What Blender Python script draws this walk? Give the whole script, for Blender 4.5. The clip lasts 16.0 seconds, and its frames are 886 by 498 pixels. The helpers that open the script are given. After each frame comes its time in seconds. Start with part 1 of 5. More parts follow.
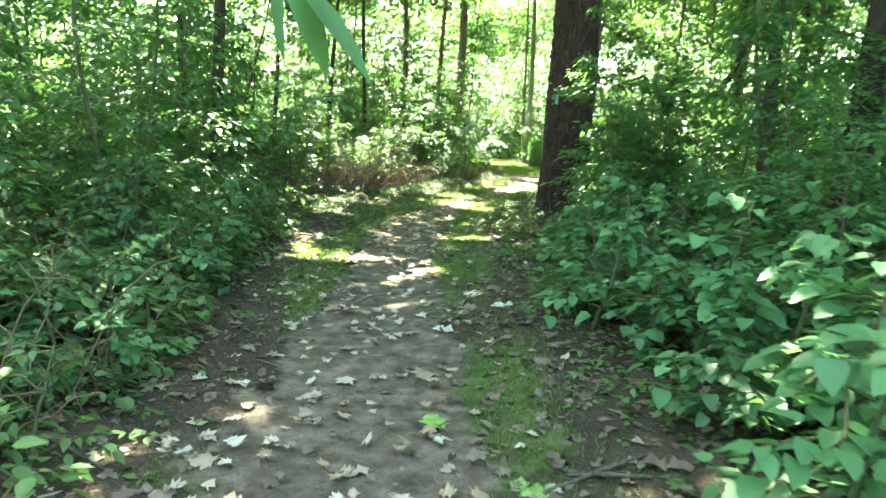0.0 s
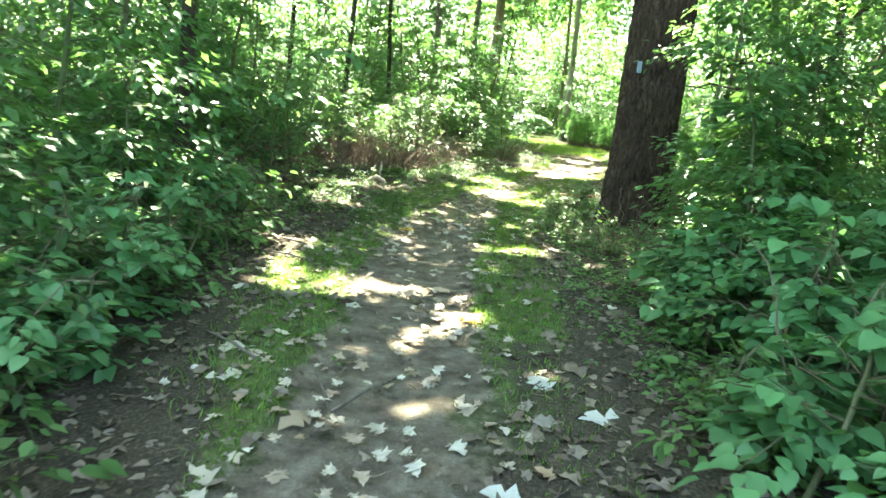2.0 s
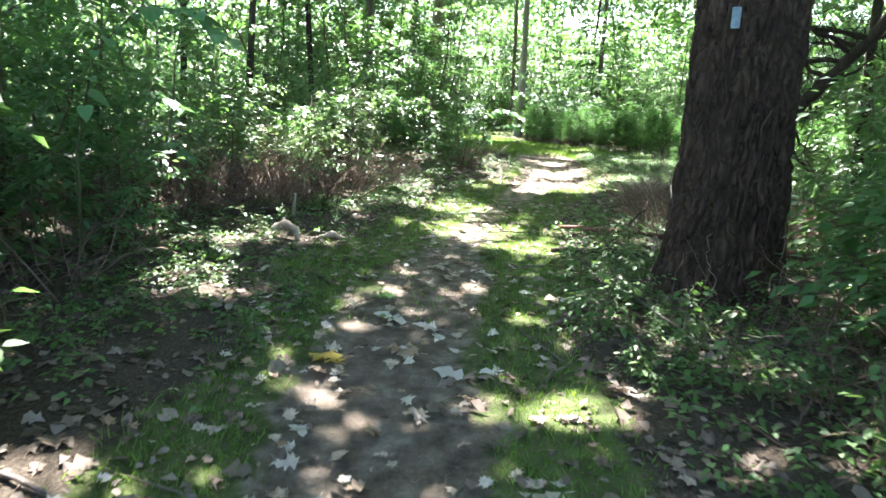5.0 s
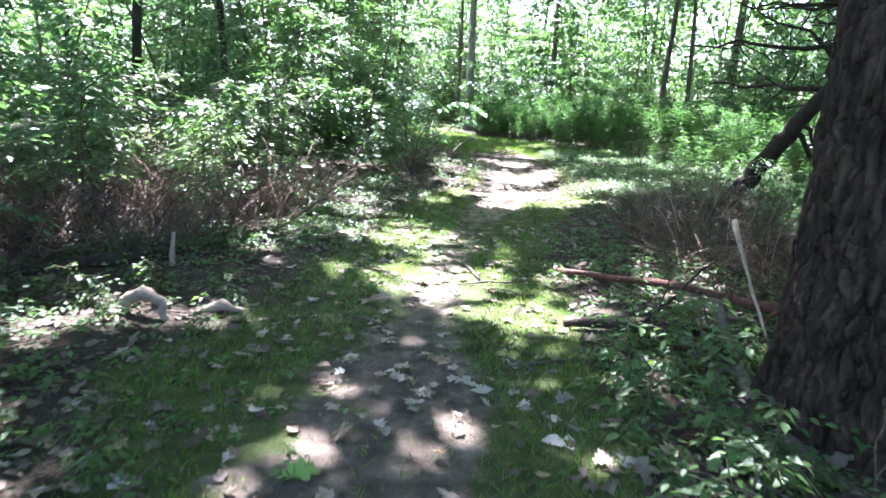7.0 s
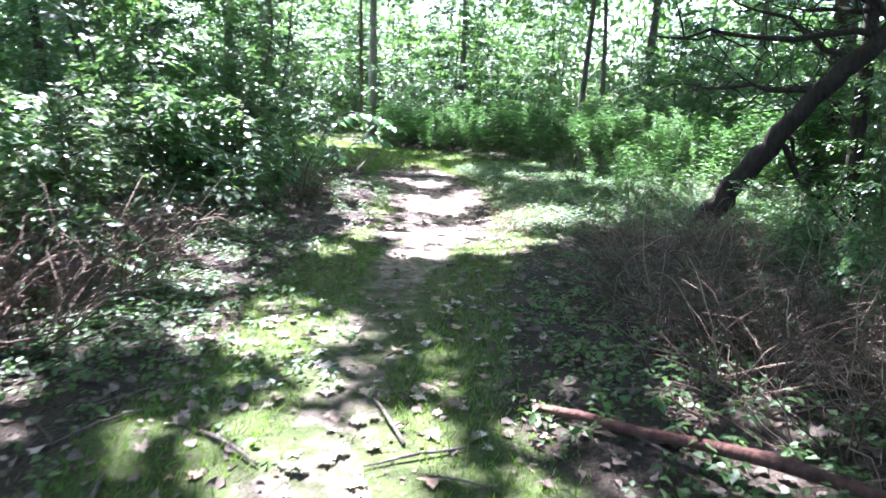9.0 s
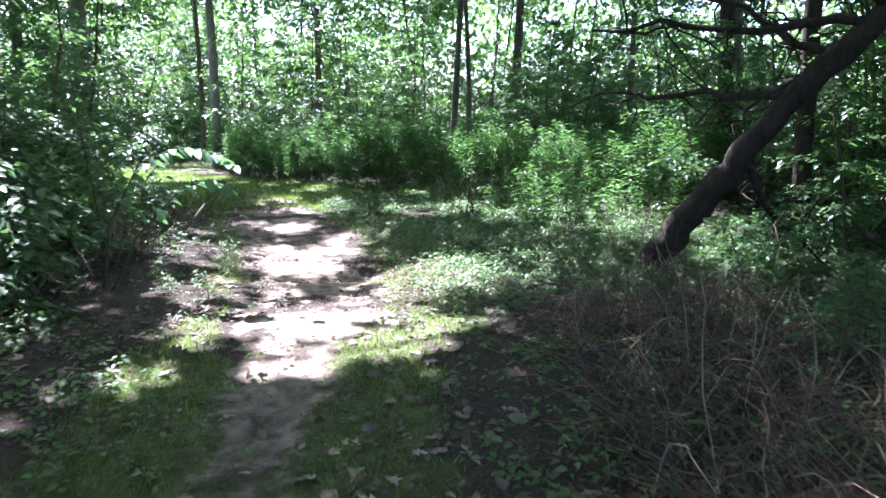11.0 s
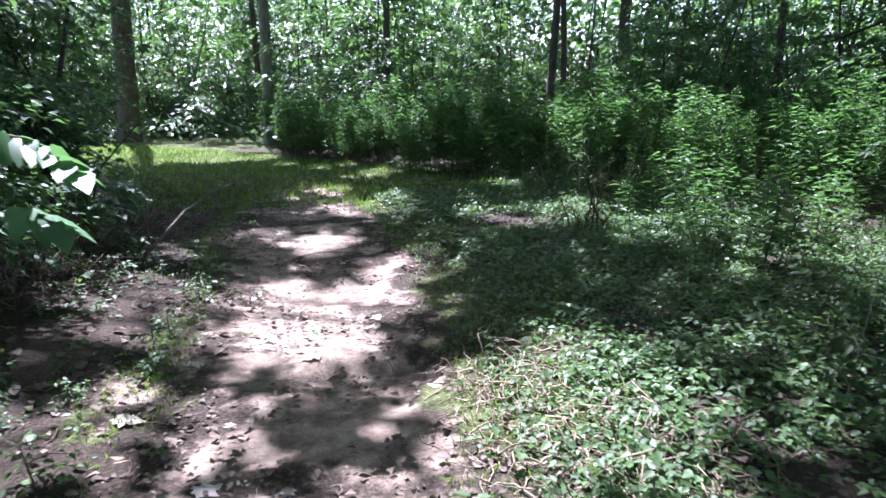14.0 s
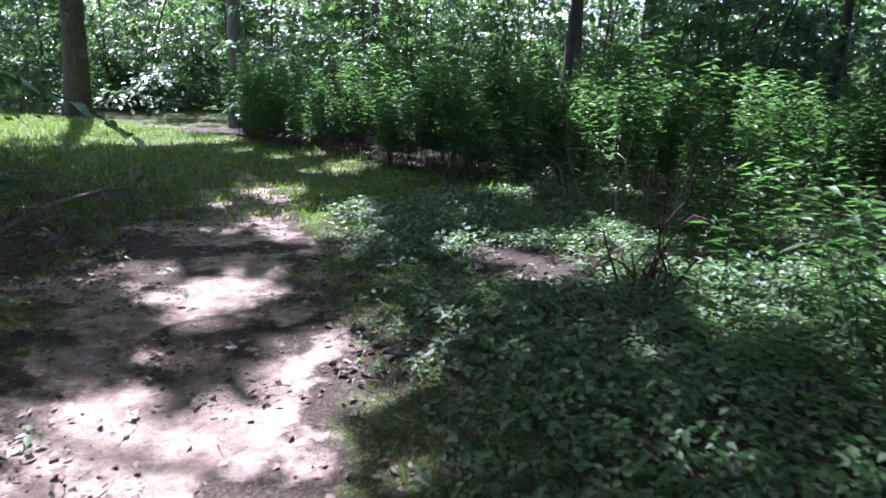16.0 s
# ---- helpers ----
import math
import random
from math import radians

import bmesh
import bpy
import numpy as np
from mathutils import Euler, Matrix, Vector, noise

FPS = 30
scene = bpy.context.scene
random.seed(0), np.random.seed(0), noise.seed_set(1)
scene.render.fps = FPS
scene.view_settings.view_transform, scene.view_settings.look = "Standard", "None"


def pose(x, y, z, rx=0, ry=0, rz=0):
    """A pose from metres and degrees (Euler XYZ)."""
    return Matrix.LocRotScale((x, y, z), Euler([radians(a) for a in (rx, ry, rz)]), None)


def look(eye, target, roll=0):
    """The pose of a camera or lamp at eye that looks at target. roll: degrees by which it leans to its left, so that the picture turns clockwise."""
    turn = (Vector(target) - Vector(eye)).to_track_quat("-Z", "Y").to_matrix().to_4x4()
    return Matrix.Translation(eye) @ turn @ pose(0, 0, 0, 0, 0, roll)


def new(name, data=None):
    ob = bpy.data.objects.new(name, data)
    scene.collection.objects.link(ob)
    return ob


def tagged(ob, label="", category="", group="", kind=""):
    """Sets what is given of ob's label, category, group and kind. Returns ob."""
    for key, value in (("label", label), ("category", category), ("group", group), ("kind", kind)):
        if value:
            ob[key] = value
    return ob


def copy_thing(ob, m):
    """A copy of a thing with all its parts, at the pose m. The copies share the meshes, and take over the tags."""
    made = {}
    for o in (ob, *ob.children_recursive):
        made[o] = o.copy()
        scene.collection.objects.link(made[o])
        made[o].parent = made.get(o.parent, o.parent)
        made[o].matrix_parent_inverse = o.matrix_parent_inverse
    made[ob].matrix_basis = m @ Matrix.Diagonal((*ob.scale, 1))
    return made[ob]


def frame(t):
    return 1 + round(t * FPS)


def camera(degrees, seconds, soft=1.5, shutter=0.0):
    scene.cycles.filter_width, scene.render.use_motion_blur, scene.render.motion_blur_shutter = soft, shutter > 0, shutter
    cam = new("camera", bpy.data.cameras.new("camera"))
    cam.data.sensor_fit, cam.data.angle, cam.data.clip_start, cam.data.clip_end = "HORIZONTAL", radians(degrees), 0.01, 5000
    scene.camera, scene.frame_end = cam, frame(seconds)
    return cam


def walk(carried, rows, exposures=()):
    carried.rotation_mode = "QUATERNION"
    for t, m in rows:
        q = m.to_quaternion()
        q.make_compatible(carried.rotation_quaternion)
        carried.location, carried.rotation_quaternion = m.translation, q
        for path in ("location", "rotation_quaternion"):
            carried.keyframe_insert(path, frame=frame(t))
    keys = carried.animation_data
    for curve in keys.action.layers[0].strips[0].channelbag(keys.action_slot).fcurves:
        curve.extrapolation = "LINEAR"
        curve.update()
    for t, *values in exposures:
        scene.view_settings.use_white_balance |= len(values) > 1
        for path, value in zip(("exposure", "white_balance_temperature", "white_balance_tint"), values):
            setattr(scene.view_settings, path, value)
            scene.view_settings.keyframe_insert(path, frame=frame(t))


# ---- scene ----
cam = camera(65.3, 16.0, 1.5, 0.35)
METRES, EYE, TILT, LEAN, TURN = 20.5, 1.5, 0.0, 0.0, 0.0
ROWS = [
    (0.0, 0.0, 0.0, 0.0, 0.54, -9.78, -3.12),
    (0.5, -0.0023, 0.0329, 0.0005, 2.85, -11.48, -3.54),
    (1.0, -0.0056, 0.0653, 0.0003, 3.02, -11.51, -4.55),
    (1.5, -0.0066, 0.0978, 0.0003, 3.58, -11.73, -4.86),
    (2.0, -0.0106, 0.1303, -0.0009, 2.78, -12.32, -5.5),
    (2.5, -0.0136, 0.1638, -0.0033, 0.76, -13.54, -4.94),
    (3.0, -0.0179, 0.1972, -0.002, 1.48, -13.41, -4.26),
    (3.5, -0.0191, 0.2314, -0.0022, -0.44, -12.08, -4.22),
    (6.0, -0.0221, 0.3865, -0.0026, -2.76, -12.69, -2.48),
    (6.5, -0.021, 0.4169, -0.0019, -4.28, -12.89, -2.71),
    (7.0, -0.02, 0.4471, -0.0017, -7.12, -12.9, -2.92),
    (7.5, -0.0151, 0.4775, -0.0011, -8.03, -12.87, -2.34),
    (8.0, -0.011, 0.5077, -0.0008, -8.08, -13.08, -2.58),
    (8.5, -0.0045, 0.5398, -0.0006, -10.61, -12.67, -2.67),
    (9.0, 0.0008, 0.5703, -0.0002, -14.89, -12.17, -2.04),
    (9.5, 0.0056, 0.6002, 0.0007, -19.68, -11.81, -1.91),
    (10.0, 0.0122, 0.6299, 0.0019, -22.68, -11.46, -0.88),
    (12.5, 0.0602, 0.7677, 0.0006, -29.66, -9.63, -0.51),
    (13.0, 0.0748, 0.7953, -0.0001, -29.67, -10.51, -0.21),
    (13.5, 0.0881, 0.823, -0.002, -21.27, -11.73, 0.7),
    (14.0, 0.0961, 0.8505, -0.0043, -20.1, -12.87, 0.4),
    (14.5, 0.1058, 0.8805, -0.0071, -20.86, -14.37, 0.97),
    (15.0, 0.1184, 0.9102, -0.0072, -20.55, -12.75, 1.04),
    (15.5, 0.1328, 0.9392, -0.0088, -22.01, -13.08, -1.11),
    (16.0, 0.1476, 0.9681, -0.0081, -19.84, -14.44, -1.46),
]
walk(cam, [(t, pose(0, 0, EYE, TILT, LEAN, TURN) @ pose(METRES * x, METRES * y, METRES * z, 90 + pitch, roll, yaw)) for t, x, y, z, yaw, pitch, roll in ROWS],
     exposures=[(0.0, 4.54, 7300, -8), (2.0, 4.76, 7050, -5), (3.5, 4.3, 6650, 4), (7.0, 4.02, 5450, 27), (10.0, 3.66, 5300, 31), (13.0, 2.74, 5250, 33), (16.0, 2.54, 5200, 37)])

# ---- light ----
SUN_AZ, SUN_EL = radians(-6), radians(56)      # azimuth from +y towards +x
TO_SUN = Vector((math.sin(SUN_AZ) * math.cos(SUN_EL), math.cos(SUN_AZ) * math.cos(SUN_EL), math.sin(SUN_EL)))
world = bpy.data.worlds.new("sky")
scene.world = world
world.use_nodes = True
wt = world.node_tree
sky = wt.nodes.new("ShaderNodeTexSky")
sky.sky_type, sky.sun_disc = 'NISHITA', False
sky.sun_elevation, sky.sun_rotation = SUN_EL, SUN_AZ
sky.air_density, sky.dust_density = 1.0, 2.5
wt.nodes["Background"].inputs["Strength"].default_value = 0.115
wt.links.new(sky.outputs[0], wt.nodes["Background"].inputs["Color"])
sun = new("sun", bpy.data.lights.new("sun", 'SUN'))
sun.data.energy, sun.data.angle, sun.data.color = 4.7, radians(0.6), (1.0, 0.95, 0.86)
sun.matrix_world = look(Vector((0, 0, 40)), Vector((0, 0, 40)) - TO_SUN)


# ---- materials ----
def node_mat(name):
    m = bpy.data.materials.new(name)
    m.use_nodes = True
    nt = m.node_tree
    return m, nt, nt.nodes["Principled BSDF"], nt.nodes["Material Output"]


def noise_node(nt, scale, detail=4.0, rough=0.55, stretch=None):
    n = nt.nodes.new("ShaderNodeTexNoise")
    n.inputs["Scale"].default_value, n.inputs["Detail"].default_value, n.inputs["Roughness"].default_value = scale, detail, rough
    co = nt.nodes.new("ShaderNodeTexCoord")
    if stretch:
        mp = nt.nodes.new("ShaderNodeMapping")
        mp.inputs["Scale"].default_value = stretch
        nt.links.new(co.outputs["Object"], mp.inputs["Vector"])
        nt.links.new(mp.outputs[0], n.inputs["Vector"])
    else:
        nt.links.new(co.outputs["Object"], n.inputs["Vector"])
    return n


def ramp_node(nt, fac, stops):
    r = nt.nodes.new("ShaderNodeValToRGB")
    e = r.color_ramp.elements
    while len(e) < len(stops):
        e.new(0.5)
    for el, (p, c) in zip(e, stops):
        el.position, el.color = p, (*c, 1)
    nt.links.new(fac, r.inputs[0])
    return r.outputs[0]


def mix_node(nt, fac, a, b, mode='MIX'):
    n = nt.nodes.new("ShaderNodeMix")
    n.data_type, n.blend_type = 'RGBA', mode
    for sock, v in ((n.inputs[0], fac), (n.inputs[6], a), (n.inputs[7], b)):
        if isinstance(v, (int, float)):
            sock.default_value = v
        elif isinstance(v, tuple):
            sock.default_value = (*v, 1)
        else:
            nt.links.new(v, sock)
    return n.outputs[2]


def bump_node(nt, height, strength, dist=0.02):
    b = nt.nodes.new("ShaderNodeBump")
    b.inputs["Strength"].default_value, b.inputs["Distance"].default_value = strength, dist
    nt.links.new(height, b.inputs["Height"])
    return b.outputs[0]


def leaf_mat(name, dark, light, through_col, rough=0.42, trans=0.4):
    """Leaves: varied leaf by leaf and blotched inside a leaf, with light passing through them."""
    m, nt, bs, out = node_mat(name)
    geo = nt.nodes.new("ShaderNodeNewGeometry")
    info = nt.nodes.new("ShaderNodeObjectInfo")
    col = ramp_node(nt, geo.outputs["Random Per Island"], [(0.0, dark), (0.85, light), (1.0, tuple(min(1, c * 1.5) for c in light))])
    blotch = noise_node(nt, 9.0, 3)
    col = mix_node(nt, 0.35, col, ramp_node(nt, blotch.outputs[0], [(0.3, tuple(c * 0.6 for c in dark)), (0.7, light)]))
    hsv = nt.nodes.new("ShaderNodeHueSaturation")
    mr = nt.nodes.new("ShaderNodeMapRange")
    mr.inputs["To Min"].default_value, mr.inputs["To Max"].default_value = 0.8, 1.25
    nt.links.new(info.outputs["Random"], mr.inputs[0])
    nt.links.new(mr.outputs[0], hsv.inputs["Value"])
    nt.links.new(col, hsv.inputs["Color"])
    nt.links.new(hsv.outputs[0], bs.inputs["Base Color"])
    bs.inputs["Roughness"].default_value = rough
    bs.inputs["Specular IOR Level"].default_value = 0.36
    tr = nt.nodes.new("ShaderNodeBsdfTranslucent")
    tc = mix_node(nt, 0.5, through_col, hsv.outputs[0])
    nt.links.new(tc, tr.inputs["Color"])
    ms = nt.nodes.new("ShaderNodeMixShader")
    ms.inputs[0].default_value = trans
    nt.links.new(bs.outputs[0], ms.inputs[1])
    nt.links.new(tr.outputs[0], ms.inputs[2])
    nt.links.new(ms.outputs[0], out.inputs["Surface"])
    return m


def bark_mat(name, dark, light, scale=1.0, strength=0.9, plates=0.0):
    m, nt, bs, out = node_mat(name)
    big = noise_node(nt, 2.2 * scale, 3)
    fine = noise_node(nt, 14 * scale, 8, 0.65, (1, 1, 0.18))
    lichen = noise_node(nt, 5 * scale, 5, 0.7)
    col = ramp_node(nt, fine.outputs[0], [(0.32, dark), (0.68, light)])
    col = mix_node(nt, 0.35, col, ramp_node(nt, big.outputs[0], [(0.35, dark), (0.7, light)]))
    spots = ramp_node(nt, lichen.outputs[0], [(0.6, (0, 0, 0)), (0.72, (0.45, 0.45, 0.45))])
    col = mix_node(nt, spots, col, tuple(min(1, c * 1.3 + 0.015) for c in light))
    height = fine.outputs[0]
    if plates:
        # long plates parted by dark furrows, their crevice shade painted into the colour
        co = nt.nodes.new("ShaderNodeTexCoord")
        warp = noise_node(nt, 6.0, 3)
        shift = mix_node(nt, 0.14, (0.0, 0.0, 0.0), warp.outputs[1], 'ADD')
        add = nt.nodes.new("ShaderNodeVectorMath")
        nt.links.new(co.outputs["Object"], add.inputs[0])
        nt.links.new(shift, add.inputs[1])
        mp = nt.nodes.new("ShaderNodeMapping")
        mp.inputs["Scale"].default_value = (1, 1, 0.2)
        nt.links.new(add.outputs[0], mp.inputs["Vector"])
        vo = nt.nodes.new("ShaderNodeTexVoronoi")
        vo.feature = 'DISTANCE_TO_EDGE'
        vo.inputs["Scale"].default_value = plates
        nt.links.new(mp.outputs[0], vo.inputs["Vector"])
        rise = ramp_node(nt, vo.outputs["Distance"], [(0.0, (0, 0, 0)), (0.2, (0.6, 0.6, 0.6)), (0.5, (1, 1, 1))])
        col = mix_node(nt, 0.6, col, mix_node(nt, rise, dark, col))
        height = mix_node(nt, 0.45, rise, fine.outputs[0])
    nt.links.new(col, bs.inputs["Base Color"])
    bs.inputs["Roughness"].default_value = 0.9
    bs.inputs["Specular IOR Level"].default_value = 0.2
    nt.links.new(bump_node(nt, height, strength, 0.05 if plates else 0.03), bs.inputs["Normal"])
    return m


def dry_mat(name, cols, rough=0.85, trans=0.0):
    """Dead leaves, twigs and bare wood, varied piece by piece."""
    m, nt, bs, out = node_mat(name)
    geo = nt.nodes.new("ShaderNodeNewGeometry")
    info = nt.nodes.new("ShaderNodeObjectInfo")
    add = nt.nodes.new("ShaderNodeMath")
    add.operation = 'ADD'
    nt.links.new(geo.outputs["Random Per Island"], add.inputs[0])
    nt.links.new(info.outputs["Random"], add.inputs[1])
    fr = nt.nodes.new("ShaderNodeMath")
    fr.operation = 'FRACT'
    nt.links.new(add.outputs[0], fr.inputs[0])
    col = ramp_node(nt, fr.outputs[0], [(i / max(1, len(cols) - 1), c) for i, c in enumerate(cols)])
    n = noise_node(nt, 30, 5)
    col = mix_node(nt, 0.5, col, ramp_node(nt, n.outputs[0], [(0.3, (0.45, 0.42, 0.4)), (0.7, (1.15, 1.15, 1.12))]), 'MULTIPLY')
    nt.links.new(col, bs.inputs["Base Color"])
    bs.inputs["Roughness"].default_value = rough
    bs.inputs["Specular IOR Level"].default_value = 0.3
    nt.links.new(bump_node(nt, n.outputs[0], 0.5, 0.01), bs.inputs["Normal"])
    if trans:
        tr = nt.nodes.new("ShaderNodeBsdfTranslucent")
        nt.links.new(col, tr.inputs["Color"])
        ms = nt.nodes.new("ShaderNodeMixShader")
        ms.inputs[0].default_value = trans
        nt.links.new(bs.outputs[0], ms.inputs[1])
        nt.links.new(tr.outputs[0], ms.inputs[2])
        nt.links.new(ms.outputs[0], out.inputs["Surface"])
    return m


def ground_mat():
    m, nt, bs, out = node_mat("forest_floor")
    at = nt.nodes.new("ShaderNodeAttribute")
    at.attribute_name = "zone"
    sep = nt.nodes.new("ShaderNodeSeparateColor")
    nt.links.new(at.outputs["Color"], sep.inputs[0])
    grain = noise_node(nt, 60, 8, 0.7)
    mid = noise_node(nt, 7, 6, 0.6)
    big = noise_node(nt, 1.1, 4, 0.6)
    dirt = ramp_node(nt, mid.outputs[0], [(0.3, (0.066, 0.054, 0.042)), (0.52, (0.147, 0.121, 0.092)), (0.75, (0.25, 0.216, 0.18))])
    dirt = mix_node(nt, 0.55, dirt, ramp_node(nt, grain.outputs[0], [(0.3, (0.5, 0.48, 0.46)), (0.7, (1.25, 1.22, 1.2))]), 'MULTIPLY')
    # dirt past the bend is painted twice as bright, for its sunlit glare
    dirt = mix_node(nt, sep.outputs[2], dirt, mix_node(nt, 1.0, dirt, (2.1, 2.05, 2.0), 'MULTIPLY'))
    litter = ramp_node(nt, grain.outputs[0], [(0.3, (0.024, 0.02, 0.014)), (0.5, (0.058, 0.047, 0.034)), (0.72, (0.15, 0.12, 0.09))])
    litter = mix_node(nt, 0.5, litter, ramp_node(nt, big.outputs[0], [(0.35, (0.6, 0.55, 0.5)), (0.7, (1.2, 1.2, 1.15))]), 'MULTIPLY')
    turf = ramp_node(nt, mid.outputs[0], [(0.3, (0.04, 0.06, 0.014)), (0.7, (0.085, 0.125, 0.028))])
    turf = mix_node(nt, ramp_node(nt, grain.outputs[0], [(0.48, (0, 0, 0)), (0.62, (0.6, 0.6, 0.6))]), turf, dirt)

    def edge(sock, amount):
        a = nt.nodes.new("ShaderNodeMath")
        a.operation = 'MULTIPLY_ADD'
        a.inputs[1].default_value, a.inputs[2].default_value = amount, -amount / 2
        nt.links.new(mid.outputs[0], a.inputs[0])
        b = nt.nodes.new("ShaderNodeMath")
        b.operation = 'ADD'
        nt.links.new(sock, b.inputs[0])
        nt.links.new(a.outputs[0], b.inputs[1])
        r = nt.nodes.new("ShaderNodeMapRange")
        r.interpolation_type = 'SMOOTHSTEP'
        r.inputs["From Min"].default_value, r.inputs["From Max"].default_value = 0.3, 0.7
        nt.links.new(b.outputs[0], r.inputs[0])
        return r.outputs[0]
    col = mix_node(nt, edge(sep.outputs[1], 0.9), litter, turf)
    col = mix_node(nt, edge(sep.outputs[0], 1.3), col, dirt)
    nt.links.new(col, bs.inputs["Base Color"])
    bs.inputs["Roughness"].default_value = 0.95
    bs.inputs["Specular IOR Level"].default_value = 0.15
    h = nt.nodes.new("ShaderNodeMath")
    h.operation = 'MULTIPLY_ADD'
    h.inputs[1].default_value = 0.4
    nt.links.new(grain.outputs[0], h.inputs[0])
    nt.links.new(mid.outputs[0], h.inputs[2])
    nt.links.new(bump_node(nt, h.outputs[0], 1.0, 0.06), bs.inputs["Normal"])
    return m


LEAF_UNDER = leaf_mat("understory_leaf", (0.032, 0.085, 0.026), (0.078, 0.165, 0.058), (0.2, 0.4, 0.07))
LEAF_BROAD = leaf_mat("broad_leaf", (0.045, 0.115, 0.042), (0.088, 0.19, 0.075), (0.17, 0.38, 0.08), 0.45, 0.35)
LEAF_COVER = leaf_mat("ground_cover_leaf", (0.036, 0.084, 0.024), (0.09, 0.165, 0.05), (0.19, 0.36, 0.05), 0.5, 0.35)
LEAF_CANOPY = leaf_mat("canopy_leaf", (0.04, 0.092, 0.028), (0.09, 0.175, 0.056), (0.24, 0.44, 0.08), 0.4, 0.45)
LEAF_WEED = leaf_mat("weed_leaf", (0.024, 0.07, 0.02), (0.062, 0.14, 0.04), (0.16, 0.36, 0.055), 0.48, 0.42)
LEAF_PALE = leaf_mat("pale_leaf", (0.065, 0.12, 0.042), (0.135, 0.21, 0.085), (0.25, 0.4, 0.11))
GRASS = leaf_mat("grass_blade", (0.04, 0.1, 0.014), (0.095, 0.195, 0.028), (0.28, 0.46, 0.04), 0.5, 0.4)
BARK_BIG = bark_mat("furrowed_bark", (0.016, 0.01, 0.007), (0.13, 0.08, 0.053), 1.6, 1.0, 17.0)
BARK = bark_mat("grey_brown_bark", (0.05, 0.04, 0.032), (0.19, 0.16, 0.13), 1.6)
BARK_PALE = bark_mat("pale_bark", (0.11, 0.1, 0.085), (0.33, 0.31, 0.28), 1.6, 0.5)
# dark tone of dead wood, lowered further to paint in shade on living trunks
BARK_DARK = bark_mat("dark_dead_and_shaded_wood", (0.016, 0.012, 0.009), (0.066, 0.049, 0.036), 1.8)
BARK_RED = bark_mat("reddish_dead_wood", (0.045, 0.022, 0.016), (0.17, 0.085, 0.06), 1.8)
TWIG = dry_mat("dry_twig", [(0.06, 0.04, 0.026), (0.13, 0.088, 0.06), (0.24, 0.172, 0.12), (0.085, 0.058, 0.04)])
STRAW = dry_mat("dry_straw", [(0.3, 0.24, 0.16), (0.42, 0.35, 0.25), (0.22, 0.17, 0.11)])
STEM = dry_mat("green_stem", [(0.06, 0.085, 0.03), (0.1, 0.1, 0.05), (0.085, 0.065, 0.04)])
LITTER = dry_mat("leaf_litter", [(0.085, 0.063, 0.043), (0.13, 0.1, 0.073), (0.19, 0.15, 0.115), (0.1, 0.073, 0.053), (0.25, 0.21, 0.17)], 0.75, 0.15)
DEAD_LEAF = dry_mat("fallen_leaf", [(0.26, 0.19, 0.13), (0.4, 0.34, 0.27), (0.5, 0.46, 0.39), (0.3, 0.2, 0.12), (0.43, 0.38, 0.31)], 0.7, 0.15)
LEAF_YELLOW = dry_mat("yellow_leaf", [(0.55, 0.38, 0.07), (0.5, 0.3, 0.06)], 0.6, 0.25)
LEAF_GREEN = dry_mat("green_fallen_leaf", [(0.22, 0.4, 0.09), (0.26, 0.42, 0.14)], 0.5, 0.25)
LEAF_WHITE = dry_mat("pale_fallen_leaf", [(0.5, 0.48, 0.44), (0.4, 0.37, 0.32), (0.46, 0.45, 0.42)], 0.55, 0.15)
PALE_WOOD = dry_mat("bleached_wood", [(0.36, 0.28, 0.21), (0.3, 0.235, 0.175)])
FLOOR = ground_mat()


# ---- plan ----
def lerp_table(tab, v):
    return np.interp(v, [a for a, _ in tab], [b for _, b in tab])


CENTRE = [(-6, -0.35), (2.7, -0.4), (5.5, -0.46), (8, -0.58), (10, -0.52), (11, -0.48), (12.5, -0.2), (15.3, 0.5), (17, 1.1), (18.7, 1.75), (20, 2.25), (22, 2.8), (24, 2.95), (26, 3.2), (28, 3.7), (30, 3.7), (34, 2.6), (38, 0.6), (44, -4)]
HALF = [(-6, 0.62), (4, 0.62), (6, 0.5), (8, 0.43), (11, 0.54), (12.5, 0.52), (13.3, 0.36), (15, 0.22), (17, 0.3), (19, 0.58), (22, 0.8), (25, 0.8), (27, 0.6), (28.5, 0.2), (30, 0.0), (60, 0)]
LEFT = [(-6, -1.5), (3, -1.55), (5, -1.8), (9, -2.3), (12, -2.5), (14, -2.6), (15.2, -1.7), (16, -1.2), (17, -1.0), (18.2, -0.8), (20, -0.2), (22, 0.6), (24, 1.15), (27, 1.5), (30, 1.2), (34, -0.8), (38, -4.5), (46, -14)]
RIGHT = [(-6, 1.2), (6, 1.15), (8, 1.5), (10, 1.7), (12, 1.8), (14, 2.1), (16, 2.35), (18, 3.3), (20, 4.6), (22, 6.0), (24, 6.6), (27, 6.6), (30, 5.2), (34, 3.4), (38, 0.6), (40, -1.2), (46, -9)]


def wob(x, y, s, seed=0.0):
    return noise.noise(Vector((x * s, y * s, seed)))


